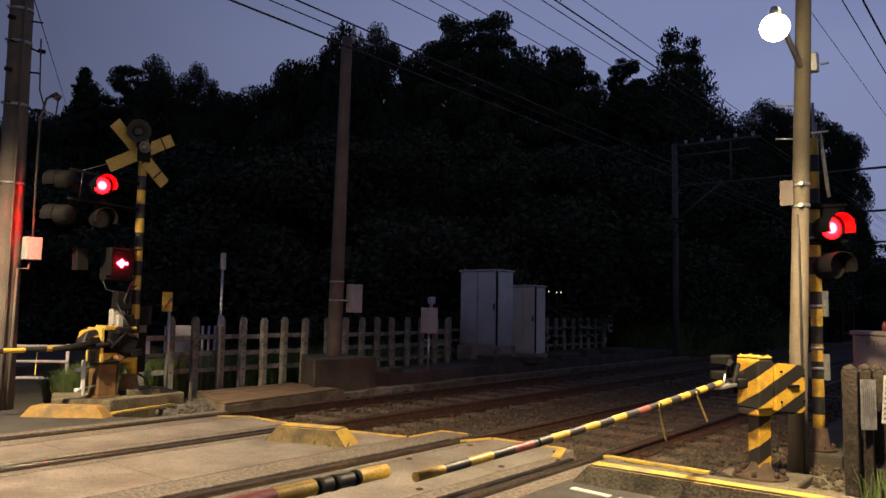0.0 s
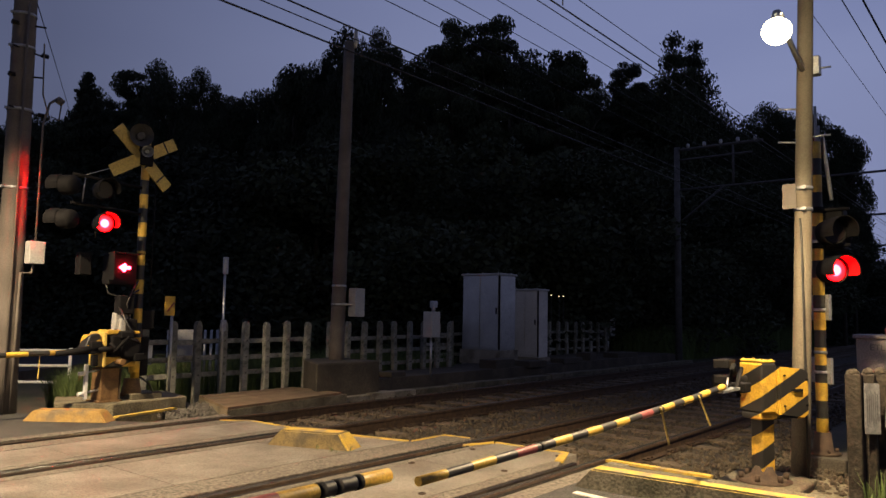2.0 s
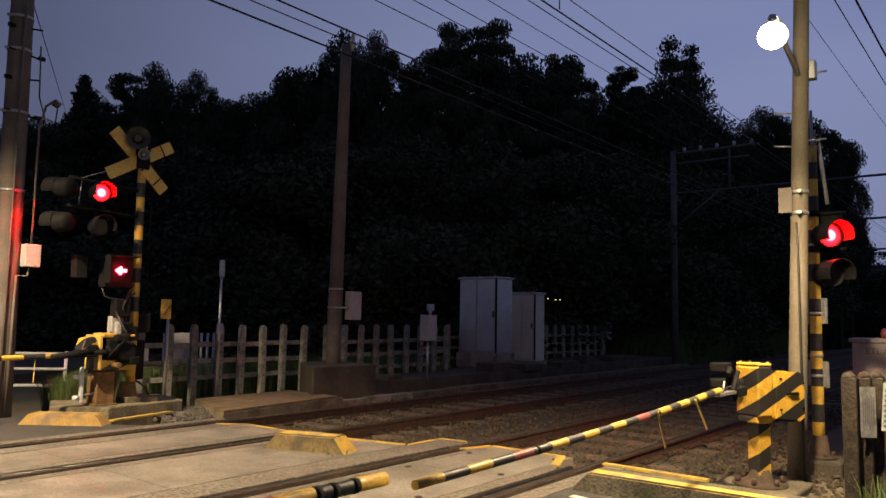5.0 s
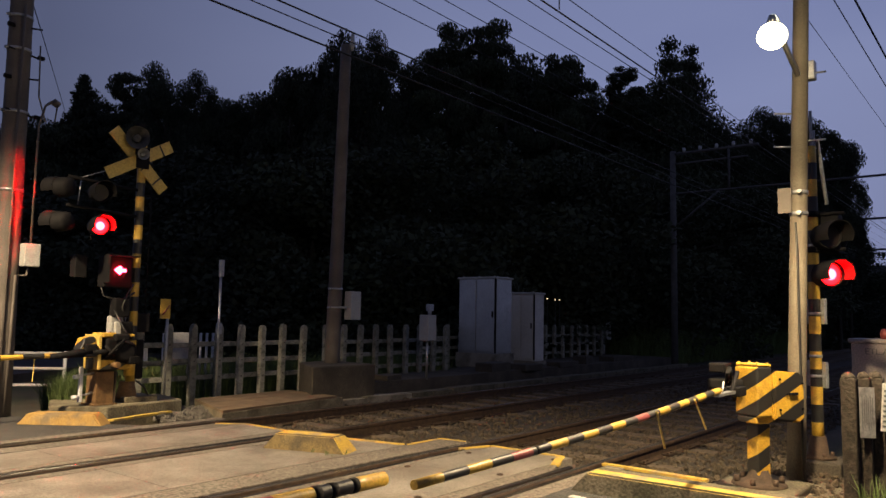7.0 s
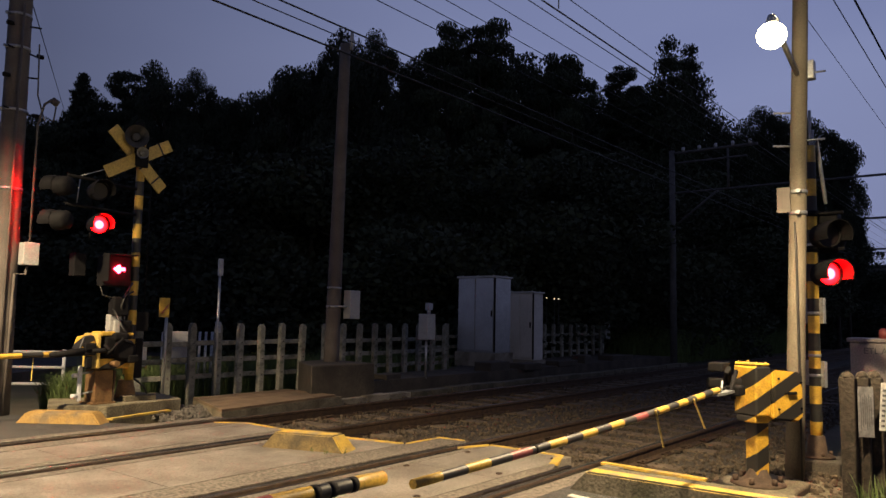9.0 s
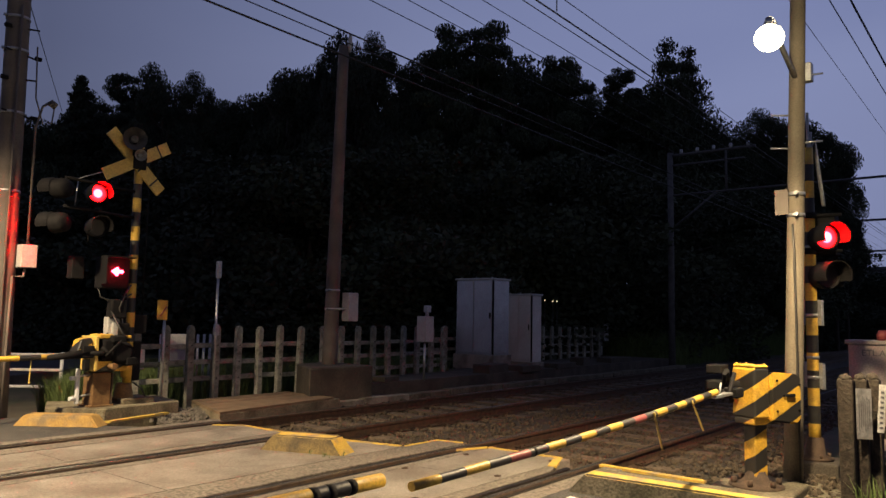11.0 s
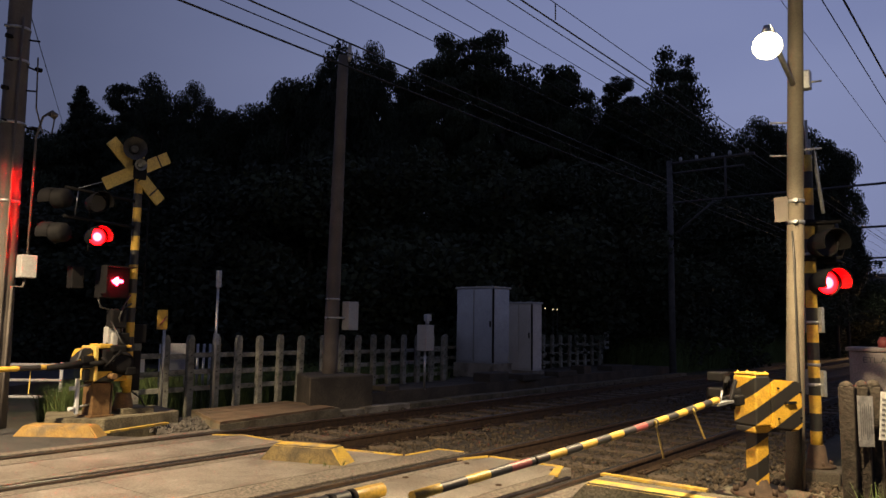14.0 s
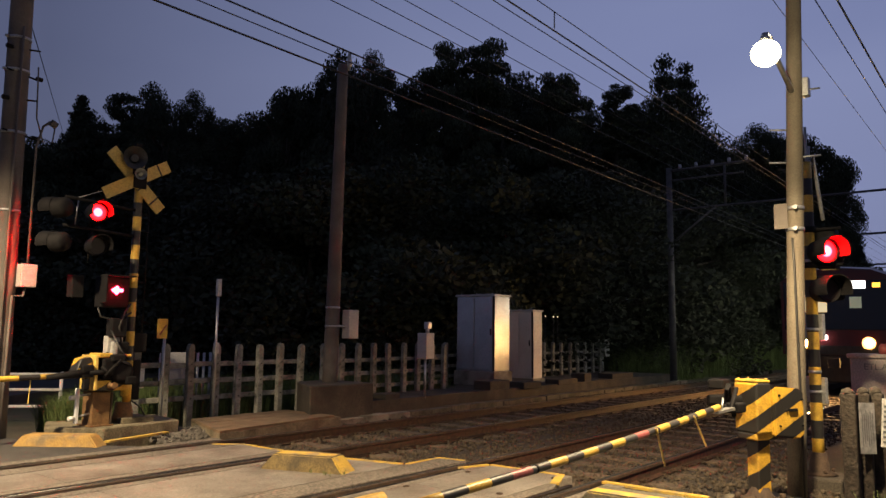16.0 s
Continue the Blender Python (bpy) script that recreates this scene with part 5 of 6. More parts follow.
for k in (0.0, 0.62):
    bm = bmesh.new()
    x, y = 0.55 - 3.75 * k, -0.9 + 3.9 * k
    rod(bm, (x, y + 0.05, -0.2), (x, y + 0.05, 0.66), 0.03, seg=8)
    part("post", bm, "white_pipe", gr)

# low relay housing and rubble behind the barrier machine
rh = thing("cable_housing", pose(8.45, 1.30, -0.12, 0, 0, -18), "small grey cable housing on the ground by the mast", "cable housing")
bm = bmesh.new()
box(bm, (-0.08, -0.13, 0.0), (0.08, 0.13, 0.20), bevel=0.02)
part("body", bm, "gantry", rh)
bm = bmesh.new()
box(bm, (-0.09, -0.14, 0.20), (0.09, 0.14, 0.225), bevel=0.010)
part("lid", bm, "gantry", rh)


def rubble_region(rg, n):
    return np.stack([rg.uniform(7.0, 8.9, n), rg.uniform(0.85, 2.25, n), np.full(n, -0.105) + rg.uniform(-0.01, 0.02, n)], -1)


stones("rubble", 700, rubble_region, 0.014, 0.040, "stone", "loose brown rubble round the foot of the lamp pole", 6)

# equipment box at the near side
eb = thing("equipment_box", pose(9.88, 1.68, 0.05), "pale equipment box with a red lamp on its lid", "equipment box")
bm = bmesh.new()
box(bm, (0, -1.0, -0.1), (0.45, 0.0, 1.10), bevel=0.015)
part("body", bm, "pink_box", eb)
bm = bmesh.new()
box(bm, (-0.03, -1.03, 1.10), (0.48, 0.03, 1.15), bevel=0.012)
part("lid", bm, "pink_box", eb)
bm = bmesh.new()
rings(bm, [((0.1, -0.35, 1.15), 0.06), ((0.1, -0.35, 1.22), 0.065), ((0.1, -0.35, 1.27), 0.04)], 14)
part("lamp_dome", bm, "red_tape", eb, "dull red lamp dome")
txt = bpy.data.curves.new("lettering", "FONT")
txt.body, txt.size, txt.extrude = "ETL.A", 0.10, 0.001
txt.materials.append(M["ink"])
tx = new("lettering", txt)
tx.parent = eb
tx.matrix_basis = pose(-0.004, -0.14, 0.97, 90, 0, -90)


# ---------------------------------------------------------------- overhead wires
def wire(pts, r, label="black overhead wire along the track"):
    bm = bmesh.new()
    rings(bm, [(p, r) for p in pts], 6)
    return tagged(part("overhead_wire", bm, "wire"), label, "wire", "overhead wires")


def span(y, z, r, x0=-30, x1=120, sag=0.0, n=30, step=0):
    pts = []
    for i in range(n + 1):
        x = x0 + (x1 - x0) * i / n
        s = ((x - 9.3) / 30.0) % 1.0
        pts.append((x, y, z - sag * 4 * s * (1 - s)))
    return wire(pts, r)


WIRES = ((7.386, 5.02, 0.013), (7.386, 5.22, 0.008), (7.386, 5.37, 0.012), (9.9, 7.59, 0.01), (9.9, 8.00, 0.01), (9.9, 8.38, 0.01), (9.9, 8.97, 0.01), (4.065, 4.75, 0.006), (4.065, 4.85, 0.01), (4.065, 5.08, 0.006), (2, 5.95, 0.008), (2, 6.57, 0.016), (2, 5.10, 0.004), )
for y, z, rad in WIRES:
    span(y, z, rad)
for x, y, z0, z1 in ((7.25, FAR, 5.02, 5.27), (13.6, FAR, 5.02, 5.27), (7.15, NEAR, 4.88, 5.08)):
    bm = bmesh.new()
    rod(bm, (x, y, z0), (x, y, z1), 0.008, seg=6)
    tagged(part("wire_dropper", bm, "wire"), "short dropper between two overhead wires", "wire dropper")
wire([(4.3, 11.6, 6.6), (5.7, 14.6, 7.1), (14.7, 33.5, 10.2)], 0.010, "thin wire slanting down into the trees")


def gantry(x, y0, y1, z, low, label, r=0.06, reach=1.0):
    g = thing("catenary_gantry", pose(x, 0, 0), label, "catenary gantry", "catenary gantries")
    for y in (y0, y1):
        bm = bmesh.new()
        rod(bm, (0, y, -0.2), (0, y, z + 0.1), 0.12, 0.10, seg=10)
        part("post", bm, "gantry", g)
    for k, zz in enumerate((z, low)):
        bm = bmesh.new()
        rod(bm, (0, y0, zz), (0, y0 + (y1 - y0) * (reach if k == 0 else 1.0), zz), r * (1.0 if k == 0 else 0.75), seg=8)
        part("beam", bm, "gantry", g)
    bm = bmesh.new()
    ym = y0 + (y1 - y0) * 0.24
    rod(bm, (0, ym, low), (0, ym, z), r * 0.8, seg=8)
    rod(bm, (0, y0, low - 1.2), (0, y0 + (y1 - y0) * 0.2, low), r * 0.7, seg=8)
    part("strut", bm, "gantry", g)
    bm = bmesh.new()
    rod(bm, (0, y0, z - 0.35), (0, ym - 0.6, z - 0.35), r * 0.7, seg=8)
    part("cross_arm", bm, "gantry", g)
    for i in range(5):
        bm = bmesh.new()
        y = y0 + (y1 - y0) * (0.05 + 0.07 * i)
        rings(bm, [((0, y, z), 0.03), ((0, y, z + 0.08), 0.06), ((0, y, z + 0.18), 0.05)], 8)
        part("insulator", bm, "steel", g)


gantry(24.5, 9.45, 1.6, 7.1, 5.72, "steel catenary gantry over both tracks", 0.05, 0.36)
for gx in (62.0, 88.0):
    gantry(gx, 13.5, 0.6, 9.2, 6.9, "distant steel catenary gantry against the sky", 0.09)


# a pale station building far along the track
sbld = thing("station_building", pose(100.0, 6.0, 0), "far pale station building with a flat roof, dim at dusk", "building")
bm = bmesh.new()
box(bm, (0, 0, -0.2), (9, 13, 8.0), bevel=0.05)
part("wall", bm, "grey_box", sbld)
bm = bmesh.new()
box(bm, (-0.8, -0.5, 8.0), (9.5, 13.5, 8.35), bevel=0.05)
part("roof", bm, "gantry", sbld)
for k in range(6):
    bm = bmesh.new()
    box(bm, (-0.06, 0.8 + 2.05 * k, 6.3), (-0.002, 2.1 + 2.05 * k, 7.4), bevel=0.02)
    part("window", bm, "train_glass", sbld)


# ---------------------------------------------------------------- trees
def crown_mesh(name, seed, n, shape):
    rg = np.random.default_rng(seed)
    cs, lobes = [], []
    if shape == "round":
        for i in range(64):
            a, h = rg.uniform(0, 6.28), rg.uniform(-0.85, 0.9)
            rr = max(0.05, 1 - abs(h) ** 2.4) ** 0.5 * rg.uniform(0.25, 1.0)
            lobes.append((math.cos(a) * rr, math.sin(a) * rr, h, rg.uniform(0.09, 0.23)))
    elif shape == "tier":
        for i in range(56):
            k = i / 56
            a = i * 2.4 + rg.uniform(-0.4, 0.4)
            rr = rg.uniform(0.2, 1.0) * (1 - 0.6 * k ** 1.5)
            lobes.append((math.cos(a) * rr, math.sin(a) * rr, -0.85 + 1.8 * round(k * 9) / 9 + rg.uniform(-0.05, 0.05), rg.uniform(0.10, 0.22)))
    elif shape == "pine":
        for i in range(120):
            k = i / 120
            a = i * 2.4 + rg.uniform(-0.5, 0.5)
            rr = (1 - k) ** 0.7 * rg.uniform(0.05, 0.85)
            lobes.append((math.cos(a) * rr, math.sin(a) * rr, -0.95 + 1.93 * round(k * 11) / 11 + rr * 0.06 + rg.uniform(-0.03, 0.03), 0.06 + 0.13 * (1 - k)))
    else:
        for i in range(90):
            k = i / 90
            a = i * 2.4
            rr = (1 - k) ** 0.85 * rg.uniform(0.2, 0.72)
            lobes.append((math.cos(a) * rr, math.sin(a) * rr, -0.95 + 1.93 * k - rr * 0.12, 0.05 + 0.13 * (1 - k)))
    lb = np.array(lobes)
    pick = rg.choice(len(lb), n, p=lb[:, 3] ** 2 / (lb[:, 3] ** 2).sum())
    d = rg.normal(size=(n, 3)) * (0.62 if shape != "pine" else 0.95)
    d *= np.minimum(1, (1.25 if shape != "pine" else 2.2) / np.maximum(np.linalg.norm(d, axis=1), 1e-6))[:, None]
    flat = np.array([1.2, 1.2, {"round": 0.75, "tier": 0.34, "spire": 0.55, "pine": 0.5}[shape]])
    pos = lb[pick, :3] + d * flat * lb[pick, 3][:, None]
    size = rg.uniform(0.007, 0.019, n)
    u = rg.normal(size=(n, 3))
    u /= np.linalg.norm(u, axis=1)[:, None]
    w = np.cross(u, rg.normal(size=(n, 3)))
    w /= np.linalg.norm(w, axis=1)[:, None]
    u *= size[:, None] * 1.5
    w *= size[:, None]
    v = np.stack([pos - u, pos - w * 0.9, pos + u, pos + w], 1).reshape(-1, 3)
    me = bpy.data.meshes.new(name)
    me.from_pydata(v.tolist(), [], np.arange(4 * n).reshape(-1, 4).tolist())
    me.materials.append(M["leaf"])
    me.update()
    return me, lb


CROWNS = {}
for i, shape in enumerate(("round", "round", "tier", "tier", "spire", "pine")):
    CROWNS[i] = crown_mesh("crown", 20 + i, 36000, shape)


def trunk_mesh(seed, lb):
    bm = bmesh.new()
    rg = random.Random(seed)
    rings(bm, [((0, 0, -3.2), 0.075), ((0.02, 0.01, -1.6), 0.06), ((-0.02, 0.02, -0.6), 0.05), ((0, 0, 0.5), 0.02)], 10)
    for k in range(0, len(lb), 3):
        x, y, z, r = lb[k]
        z0 = min(0.2, z - 0.35)
        rings(bm, [((0, 0, z0), 0.03), ((x * 0.5, y * 0.5, z0 + (z - z0) * 0.4), 0.02), ((x, y, z), 0.008)], 6)
    return shared("trunk", bm, "bark")


TRUNKS = {i: trunk_mesh(i, CROWNS[i][1]) for i in CROWNS}


def tree(kind, x, y, top, radius, tall, turn):
    """A tree whose crown tops out at that height."""
    t = thing("tree", pose(x, y, 0), "tall dark leafy tree, black against the dusk sky" if kind < 4 else "tall dark conifer, black against the dusk sky", "tree", "trees behind the railway")
    top += 0.35 if top > 10 else 0.0
    m = Matrix.Translation((0, 0, top - tall * (1.10 if kind < 4 else 1.0))) @ Matrix.Rotation(radians(turn), 4, "Z") @ Matrix.Diagonal((radius, radius, tall, 1))
    for nm, me in (("crown", CROWNS[kind][0]), ("trunk", TRUNKS[kind])):
        ob = new(nm, me)
        ob.parent = t
        ob.matrix_basis = m if nm == "crown" else Matrix.Translation((0, 0, top - tall)) @ Matrix.Diagonal((radius, radius, min(tall, (top - tall) / 3.0 + 0.4), 1))
    return t


TREESPOT = (
    (0, 15.3, 37.4, 10.8, 3.0, 4.0),
    (4, 17.4, 37.7, 13.2, 3.2, 4.5),
    (0, 20.0, 40.9, 13.6, 2.6, 5.0),
    (2, 18.9, 35.8, 13.5, 1.9, 3.6),
    (0, 19.0, 32.5, 13.2, 2.0, 4.2),
    (1, 22.1, 34.9, 13.4, 2.2, 4.5),
    (0, 25.6, 36.9, 14.3, 3.4, 5.0),
    (1, 24.4, 32.1, 13.4, 2.4, 5.0),
    (0, 24.0, 29.3, 14.2, 2.3, 5.0),
    (1, 26.1, 29.9, 15.0, 2.6, 5.0),
    (0, 23.4, 23.7, 14.2, 2.6, 6.0),
    (1, 27.2, 25.2, 15.2, 2.8, 6.0),
    (2, 27.4, 21.6, 15.6, 2.0, 5.5),
    (3, 28.5, 20.3, 15.8, 2.2, 5.5),
    (0, 32.5, 21.7, 15.9, 4.0, 6.0),
    (2, 30.7, 17.7, 14.3, 2.0, 5.0),
    (3, 33.1, 17.9, 14.6, 2.2, 5.0),
    (1, 37.9, 18.3, 14.6, 3.4, 5.0),
    (2, 36.4, 16.9, 14.9, 1.6, 2.2),
    (1, 43.2, 17.9, 15.6, 3.0, 5.0),
    (0, 48.3, 15.0, 14.4, 3.6, 5.0),
    (0, 61.6, 17.4, 16.4, 7.0, 6.0),
    (0, 13.6, 30.5, 6.8, 6.0, 4.0),
    (1, 15.6, 28.0, 7.3, 6.0, 5.0),
    (0, 18.0, 24.9, 7.8, 6.0, 5.0),
    (1, 18.5, 21.0, 7.9, 6.0, 5.0),
    (0, 20.3, 18.7, 8.1, 6.0, 5.0),
    (1, 22.1, 16.5, 8.4, 6.0, 5.0),
    (0, 25.5, 15.3, 8.5, 6.0, 5.0),
    (1, 31.1, 14.7, 9.3, 6.0, 5.0),
    (0, 36.8, 14.0, 9.7, 6.0, 5.0),
    (1, 45.2, 13.1, 10.0, 6.0, 5.0),
    (0, 56.2, 12.1, 10.9, 3.2, 5.0),
    (0, 12.1, 29.6, 3.8, 5.0, 4.0),
    (1, 15.0, 29.2, 3.8, 5.0, 4.0),
    (0, 17.0, 26.6, 4.1, 5.0, 4.0),
    (1, 17.7, 22.5, 4.0, 5.0, 4.0),
    (0, 18.9, 19.4, 4.2, 5.0, 4.0),
    (1, 20.7, 17.2, 4.2, 5.0, 4.0),
    (0, 24.1, 16.0, 4.3, 5.0, 4.0),
    (1, 28.5, 15.4, 4.4, 5.0, 4.0),
    (0, 33.9, 14.9, 4.8, 5.0, 4.0),
    (1, 43.8, 15.4, 5.3, 5.0, 4.0),
    (0, 78.5, 13.6, 6.2, 8.0, 5.0),
    (1, 86.3, 11.9, 6.9, 8.0, 5.0),
    (0, 88.4, 9.2, 7.3, 8.0, 5.0),
    (1, 66.4, 12.7, 6.4, 6.0, 4.0),
    (0, 59.0, 13.9, 6.4, 6.0, 4.0),
    (1, 51.7, 15.1, 6.3, 6.0, 4.0),
    (0, 95.7, 7.8, 9.5, 8.0, 6.0),
    (0, 68.9, 10.2, 2.4, 7.0, 3.0),
    (1, 70.4, 8.2, 2.4, 7.0, 3.0),
    (0, 60.4, 12.8, 2.2, 6.0, 3.0),
)
# smaller crowns along the outline, and a second row behind
OUTLINE = (
    (0, 20.3, 32.1, 13.1, 1.1, 2.6),
    (1, 25.7, 28.0, 15.1, 1.2, 3),
    (0, 24.4, 23.7, 14.5, 1.2, 3.5),
    (0, 45.4, 12.2, 13.9, 1.6, 3.2),
    (1, 47.6, 11.5, 14.4, 2.1, 4.0),
    (0, 48.9, 10.3, 14.2, 2.0, 4.2),
    (1, 49.2, 8.9, 13.3, 1.7, 4.0),
    (0, 50.3, 8.5, 12.2, 1.4, 4.2),
    (0, 51.0, 10.2, 12.6, 2.4, 6),
    (1, 50.6, 12.1, 13.2, 2.8, 6),
    (5, 39.1, 15.2, 16.4, 3.5, 6.5),
    (5, 41.4, 14.9, 16.7, 3.0, 5.5),
    (0, 51.0, 14.3, 14.1, 2.4, 5),
)
BEHIND = (
    (0, 17.5, 44.5, 11.7, 2.6, 5.0),
    (1, 19.1, 43.8, 12.4, 2.6, 5.0),
    (0, 19.1, 39.9, 12.8, 2.4, 5.0),
    (1, 20.8, 39.2, 13.1, 2.4, 5.0),
    (0, 23.9, 40.9, 15.0, 2.6, 5.0),
    (1, 25.4, 39.5, 14.1, 2.6, 5.0),
    (0, 27.0, 38.1, 14.2, 2.6, 5.0),
    (1, 27.8, 35.7, 14.0, 2.5, 5.0),
    (0, 30.2, 35.3, 16.3, 2.6, 5.0),
    (1, 31.8, 33.8, 16.8, 2.6, 5.0),
    (0, 33.3, 32.2, 17.7, 2.6, 5.0),
    (1, 33.6, 29.4, 17.1, 2.5, 5.0),
    (0, 35.8, 28.4, 18.2, 2.5, 5.0),
    (1, 37.0, 26.6, 18.3, 2.5, 5.0),
    (0, 39.4, 25.4, 17.1, 2.6, 5.0),
    (1, 41.5, 24.1, 17.4, 2.6, 5.0),
    (0, 42.4, 22.0, 16.4, 2.6, 5.0),
    (1, 41.9, 19.3, 15.4, 2.5, 5.0),
    (0, 42.4, 17.3, 15.3, 2.5, 5.0),
    (1, 42.4, 15.2, 12.7, 2.5, 5.0),
    (0, 42.2, 13.1, 12.0, 2.4, 5.0),
)
for kind, x, y, top, rad, tall in TREESPOT + OUTLINE + BEHIND:
    tree(kind, x, y, top, rad, tall, (x * 71 + y * 37) % 360)


def blades(name, n, region, h, label, seed, mat="grass"):
    rg = np.random.default_rng(seed)
    p = region(rg, n)
    n = len(p)
    a = rg.uniform(0, 6.28, n)
    hh = rg.uniform(0.35, 1.0, n) * h
    w = rg.uniform(0.003, 0.007, n)
    lean = rg.uniform(0.1, 0.6, n) * hh
    dx, dy = np.cos(a), np.sin(a)
    b = rg.uniform(0, 6.28, n)
    z = np.zeros(n)
    p0 = p + np.stack([-dy * w, dx * w, z], -1)
    p1 = p + np.stack([dy * w, -dx * w, z], -1)
    m0 = p + np.stack([np.cos(b) * lean * 0.3 - dy * w * 0.8, np.sin(b) * lean * 0.3 + dx * w * 0.8, hh * 0.6], -1)
    m1 = p + np.stack([np.cos(b) * lean * 0.3 + dy * w * 0.8, np.sin(b) * lean * 0.3 - dx * w * 0.8, hh * 0.6], -1)
    tip = p + np.stack([np.cos(b) * lean, np.sin(b) * lean, hh], -1)
    v = np.stack([p0, p1, m1, m0, tip], 1).reshape(-1, 3)
    k = 5 * np.arange(n)[:, None]
    me = bpy.data.meshes.new(name)
    me.from_pydata(v.tolist(), [], (k + np.array([[0, 1, 2, 3]])).tolist() + (k + np.array([[3, 2, 4]])).tolist())
    me.materials.append(M[mat])
    return tagged(new(name, me), label, "grass", kind="stuff")


def rect(x0, x1, y0, y1, z=-0.15):
    return lambda rg, n: np.stack([rg.uniform(x0, x1, n), rg.uniform(y0, y1, n), np.full(n, z)], -1)


blades("grass", 12000, rect(6.0, 14.0, 10.75, 12.6), 0.80, "tall green grass behind the concrete fence", 7)
blades("grass", 3000, rect(4.80, 5.45, 10.45, 11.1), 0.70, "green grass clump beside the far signal", 8)
blades("grass", 60, rect(5.05, 5.25, 5.3, 6.1, -0.01), 0.07, "small weeds at the foot of the kerb block", 12)
blades("grass", 130, rect(5.7, 6.3, 1.9, 2.6, -0.02), 0.10, "small weeds along the kerb", 9)
blades("grass", 260, rect(6.6, 7.3, 0.6, 1.1, -0.1), 0.30, "weeds at the foot of the old fence", 10)
blades("grass", 14000, rect(25.5, 48.0, 9.7, 12.5), 1.5, "tall grass on the bank beside the far track", 11)


# ---------------------------------------------------------------- train
def train():
    t = thing("train", pose(22.2, NEAR, 0), "red commuter train with lit headlights on the near track", "train")
    W = 1.40
    bm = bmesh.new()
    sec = [(-W, 0.95), (-W, 2.95), (-W + 0.14, 3.13), (-W + 0.5, 3.28), (0, 3.36), (W - 0.5, 3.28), (W - 0.14, 3.13), (W, 2.95), (W, 0.95)]
    L = 18.0
    a = [bm.verts.new((0.0, y * 0.97, z if z < 3 else z - 0.06)) for y, z in sec]
    b = [bm.verts.new((0.25, y, z)) for y, z in sec]
    c = [bm.verts.new((L, y, z)) for y, z in sec]
    n = len(sec)
    for p, q in ((a, b), (b, c)):
        for i in range(n):
            bm.faces.new((p[i], p[(i + 1) % n], q[(i + 1) % n], q[i]))
    bm.faces.new(a)
    bm.faces.new(c[::-1])
    body = part("body", bm, "train_red", t)
    for s in (-1, 1):
        bm = bmesh.new()
        box(bm, (0.3, s * W - 0.006, 1.72), (L - 0.1, s * W + 0.006, 2.05))
        part("pale_band", bm, "train_pale", body)
        for k in range(7):
            bm = bmesh.new()
            box(bm, (1.2 + 2.4 * k, s * W - 0.012, 2.0), (2.6 + 2.4 * k, s * W + 0.012, 2.8), bevel=0.004)
            part("side_window", bm, "window_light", body, "lit passenger window")
    bm = bmesh.new()
    box(bm, (-0.035, -1.28, 1.62), (0.03, 1.28, 2.93), bevel=0.015)
    wind = part("windscreen", bm, "train_glass", body, "dark front windscreen")
    bm = bmesh.new()
    box(bm, (-0.03, -1.30, 0.96), (0.02, 1.30, 1.20), bevel=0.01)
    part("lower_front", bm, "train_dark", body)
    for y, w, z, h, m, nm in ((-0.45, 0.30, 2.82, 0.10, "sign_white", "destination_display"), (0.47, 0.13, 2.84, 0.07, "sign_amber", "number_display"), (-1.0, 0.09, 2.80, 0.06, "sign_amber", "number_display")):
        bm = bmesh.new()
        box(bm, (-0.05, y - w, z - h), (-0.036, y + w, z + h), bevel=0.004)
        part(nm, bm, m, wind)
    for y, w, z0, z1 in ((0.76, 0.15, 2.1, 2.6), (0.34, 0.15, 2.1, 2.6), (-0.5, 0.14, 2.2, 2.5)):
        bm = bmesh.new()
        box(bm, (-0.045, y - w, z0), (-0.036, y + w, z1))
        part("lit_cabin_pane", bm, "saloon_light" if y > 0 else "cabin_light", wind)
    for s in (-1, 1):
        bm = bmesh.new()
        rings(bm, [((-0.10, s * 0.77, 1.28), 0.11), ((-0.02, s * 0.77, 1.28), 0.13), ((0.02, s * 0.77, 1.28), 0.13)], 18)
        h = part("headlight", bm, "train_dark", body)
        bm = bmesh.new()
        rings(bm, [((-0.125, s * 0.77, 1.28), 0.03), ((-0.118, s * 0.77, 1.28), 0.075), ((-0.102, s * 0.77, 1.28), 0.085)], 18)
        part("headlight_glass", bm, "headlight", h, "glowing warm headlight")
        # added glowing ring: the glare round the headlight, not a part of it
        bm = bmesh.new()
        rings(bm, [((-0.103, s * 0.77, 1.28), 0.095), ((-0.108, s * 0.77, 1.28), 0.15), ((-0.09, s * 0.77, 1.28), 0.16), ((-0.085, s * 0.77, 1.28), 0.10)], 18, cap=False)
        part("halo_ring", bm, "headlight_bowl", h, "added amber glowing ring, the headlight's halo")
    bm = bmesh.new()
    box(bm, (-0.06, 0.22, 1.36), (-0.02, 0.50, 1.48), bevel=0.01)
    part("marker_light", bm, "headlight_white", body, "glowing white front light")
    bm = bmesh.new()
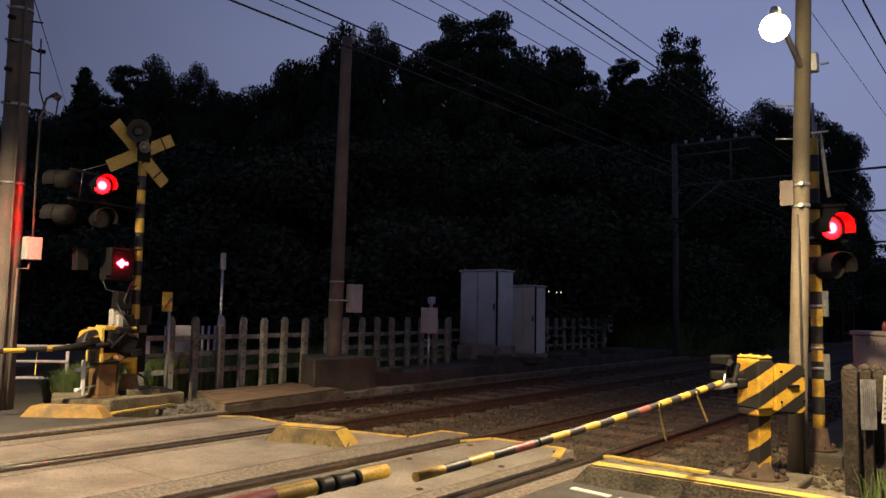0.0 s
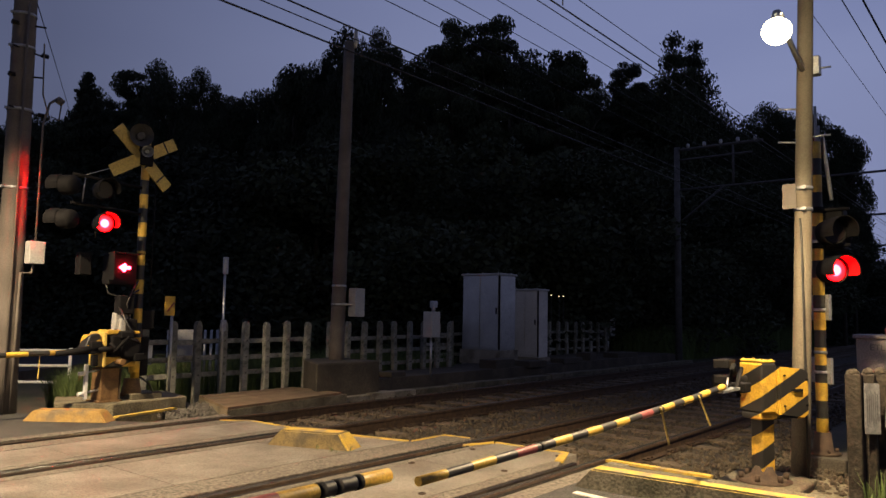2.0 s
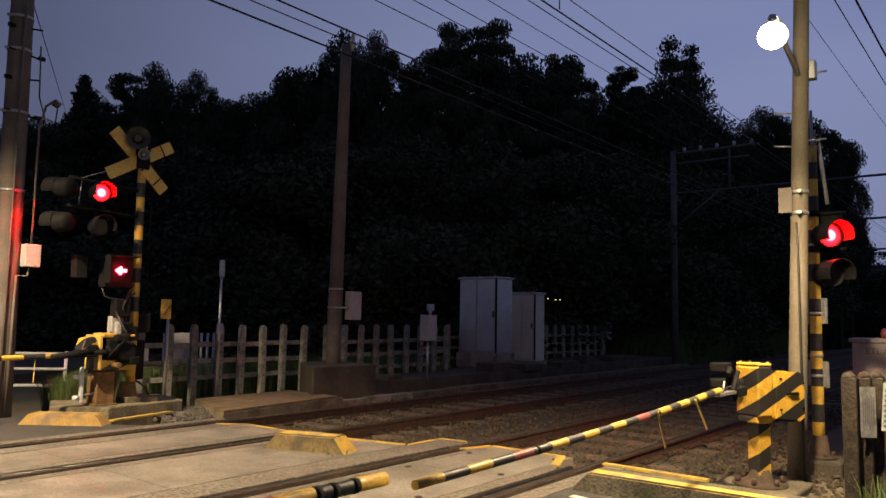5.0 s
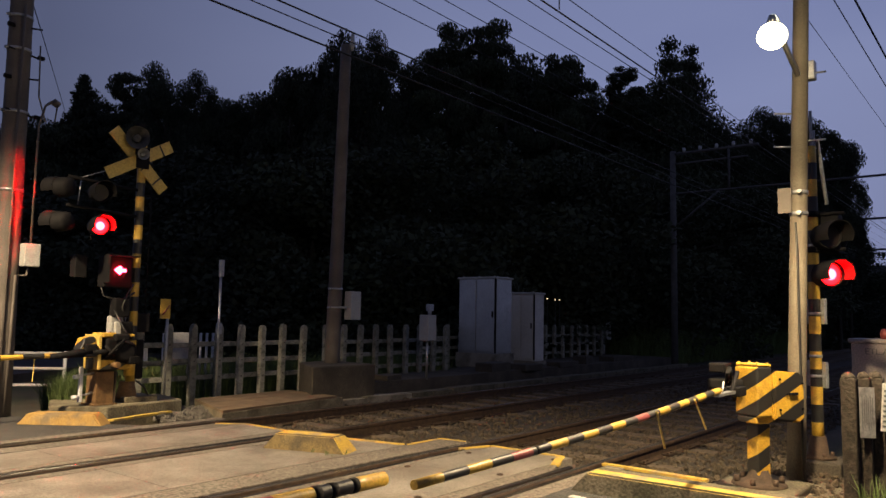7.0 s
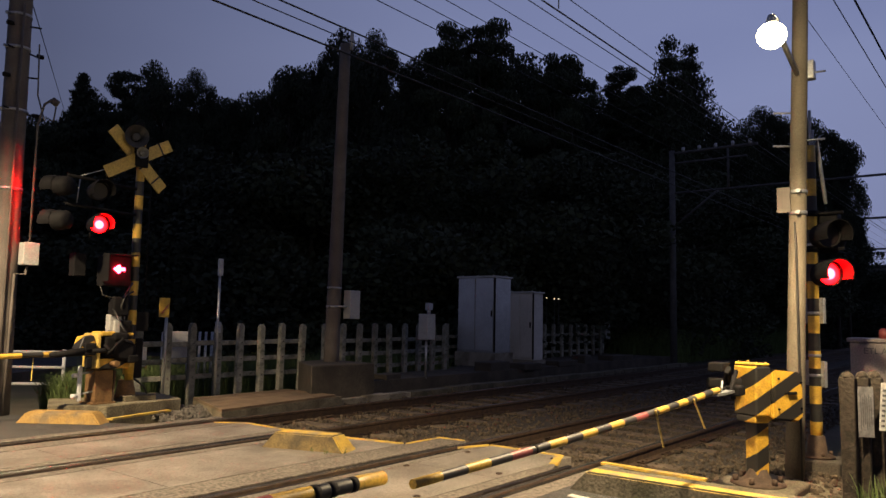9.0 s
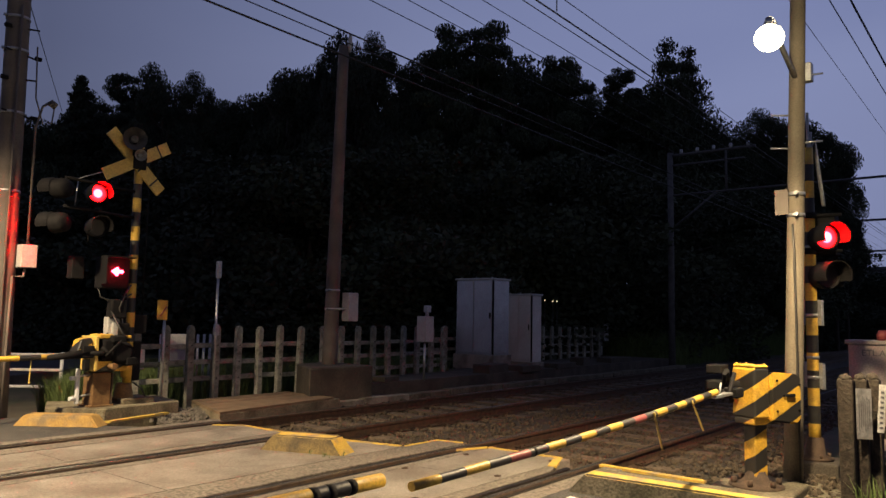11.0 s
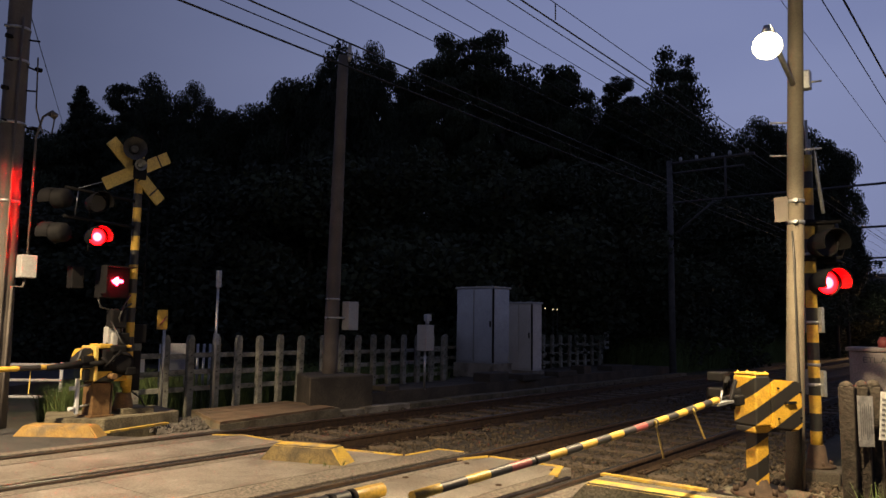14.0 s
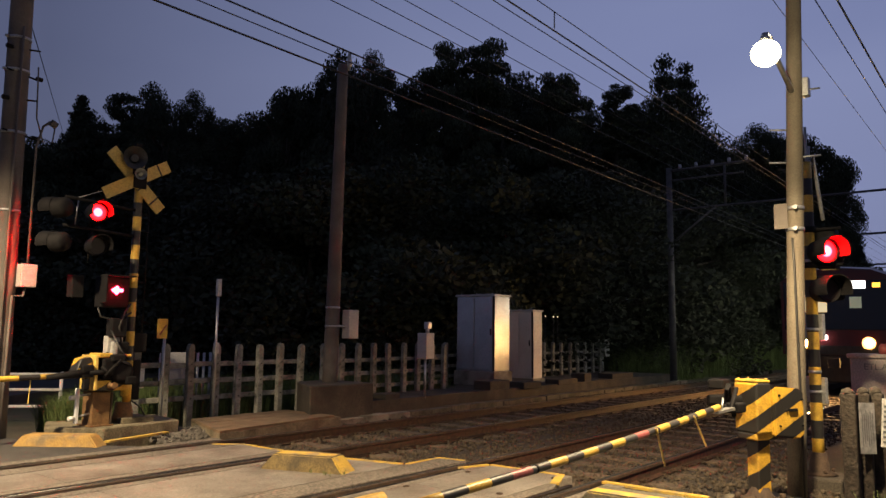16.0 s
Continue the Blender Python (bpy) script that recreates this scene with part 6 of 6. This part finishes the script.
    box(bm, (0.0, -1.25, 0.22), (0.3, 1.25, 0.95), bevel=0.05)
    box(bm, (0.4, -1.2, 0.55), (L - 0.2, 1.2, 0.95), bevel=0.02)
    part("skirt", bm, "train_dark", t)
    bm = bmesh.new()
    rod(bm, (-0.45, 0, 0.75), (0.1, 0, 0.75), 0.10, seg=12)
    box(bm, (-0.52, -0.14, 0.62), (-0.40, 0.14, 0.88), bevel=0.02)
    part("coupler", bm, "train_dark", t)
    for x in (2.0, 4.1, 13.6, 15.7):
        for s in (-1, 1):
            bm = bmesh.new()
            rings(bm, [((x, s * 0.66, 0.43), 0.43), ((x, s * 0.72, 0.43), 0.43), ((x, s * 0.72, 0.43), 0.46), ((x, s * 0.74, 0.43), 0.46)], 24)
            part("wheel", bm, "train_dark", t)
    return t


TRAIN = train()


# ---------------------------------------------------------------- what moves
def motions():
    """The train comes in along the near track; the red lamps swing to and fro in their heads."""
    walk(TRAIN, [(t, pose(22.2 + 19.5 * (16.0 - t), NEAR, 0)) for t in (0.0, 4.0, 8.0, 12.0, 14.0, 15.0, 16.0)])
    step = 1 / 30
    on_low = [0.452 + 1.21 * k for k in range(-1, 14)]
    on_up = [1.045 + 1.2045 * k + (0.03 if k == 0 else 0.0) for k in range(-2, 14)]
    for disc, phase in FLIPS:
        on, off = (on_up, on_low) if phase == "upper" else (on_low, on_up)
        turns = sorted([(t - 2 * step, 0) for t in on] + [(t - (0.01 if phase == "lower" or 6.4 < t < 6.6 else 0.04), 1) for t in off])
        turns = [(t, s) for t, s in turns if 0.02 < t < 15.9]
        state = 1 - turns[0][1]
        rows = [(0.0, 176.0 * state)]
        for t, s in turns:
            f = round(t * 30) / 30
            a, b = 176.0 * (1 - s), 176.0 * s
            rows += [(f, a), (f + step, 88.0), (f + 2 * step, b)]
        rows.append((16.0, rows[-1][1]))
        rows = [r for i, r in enumerate(rows) if i == 0 or r[0] > rows[i - 1][0] + 0.01]
        walk(disc, [(t, pose(0, 0, 0, 0, 0, a)) for t, a in rows])


motions()
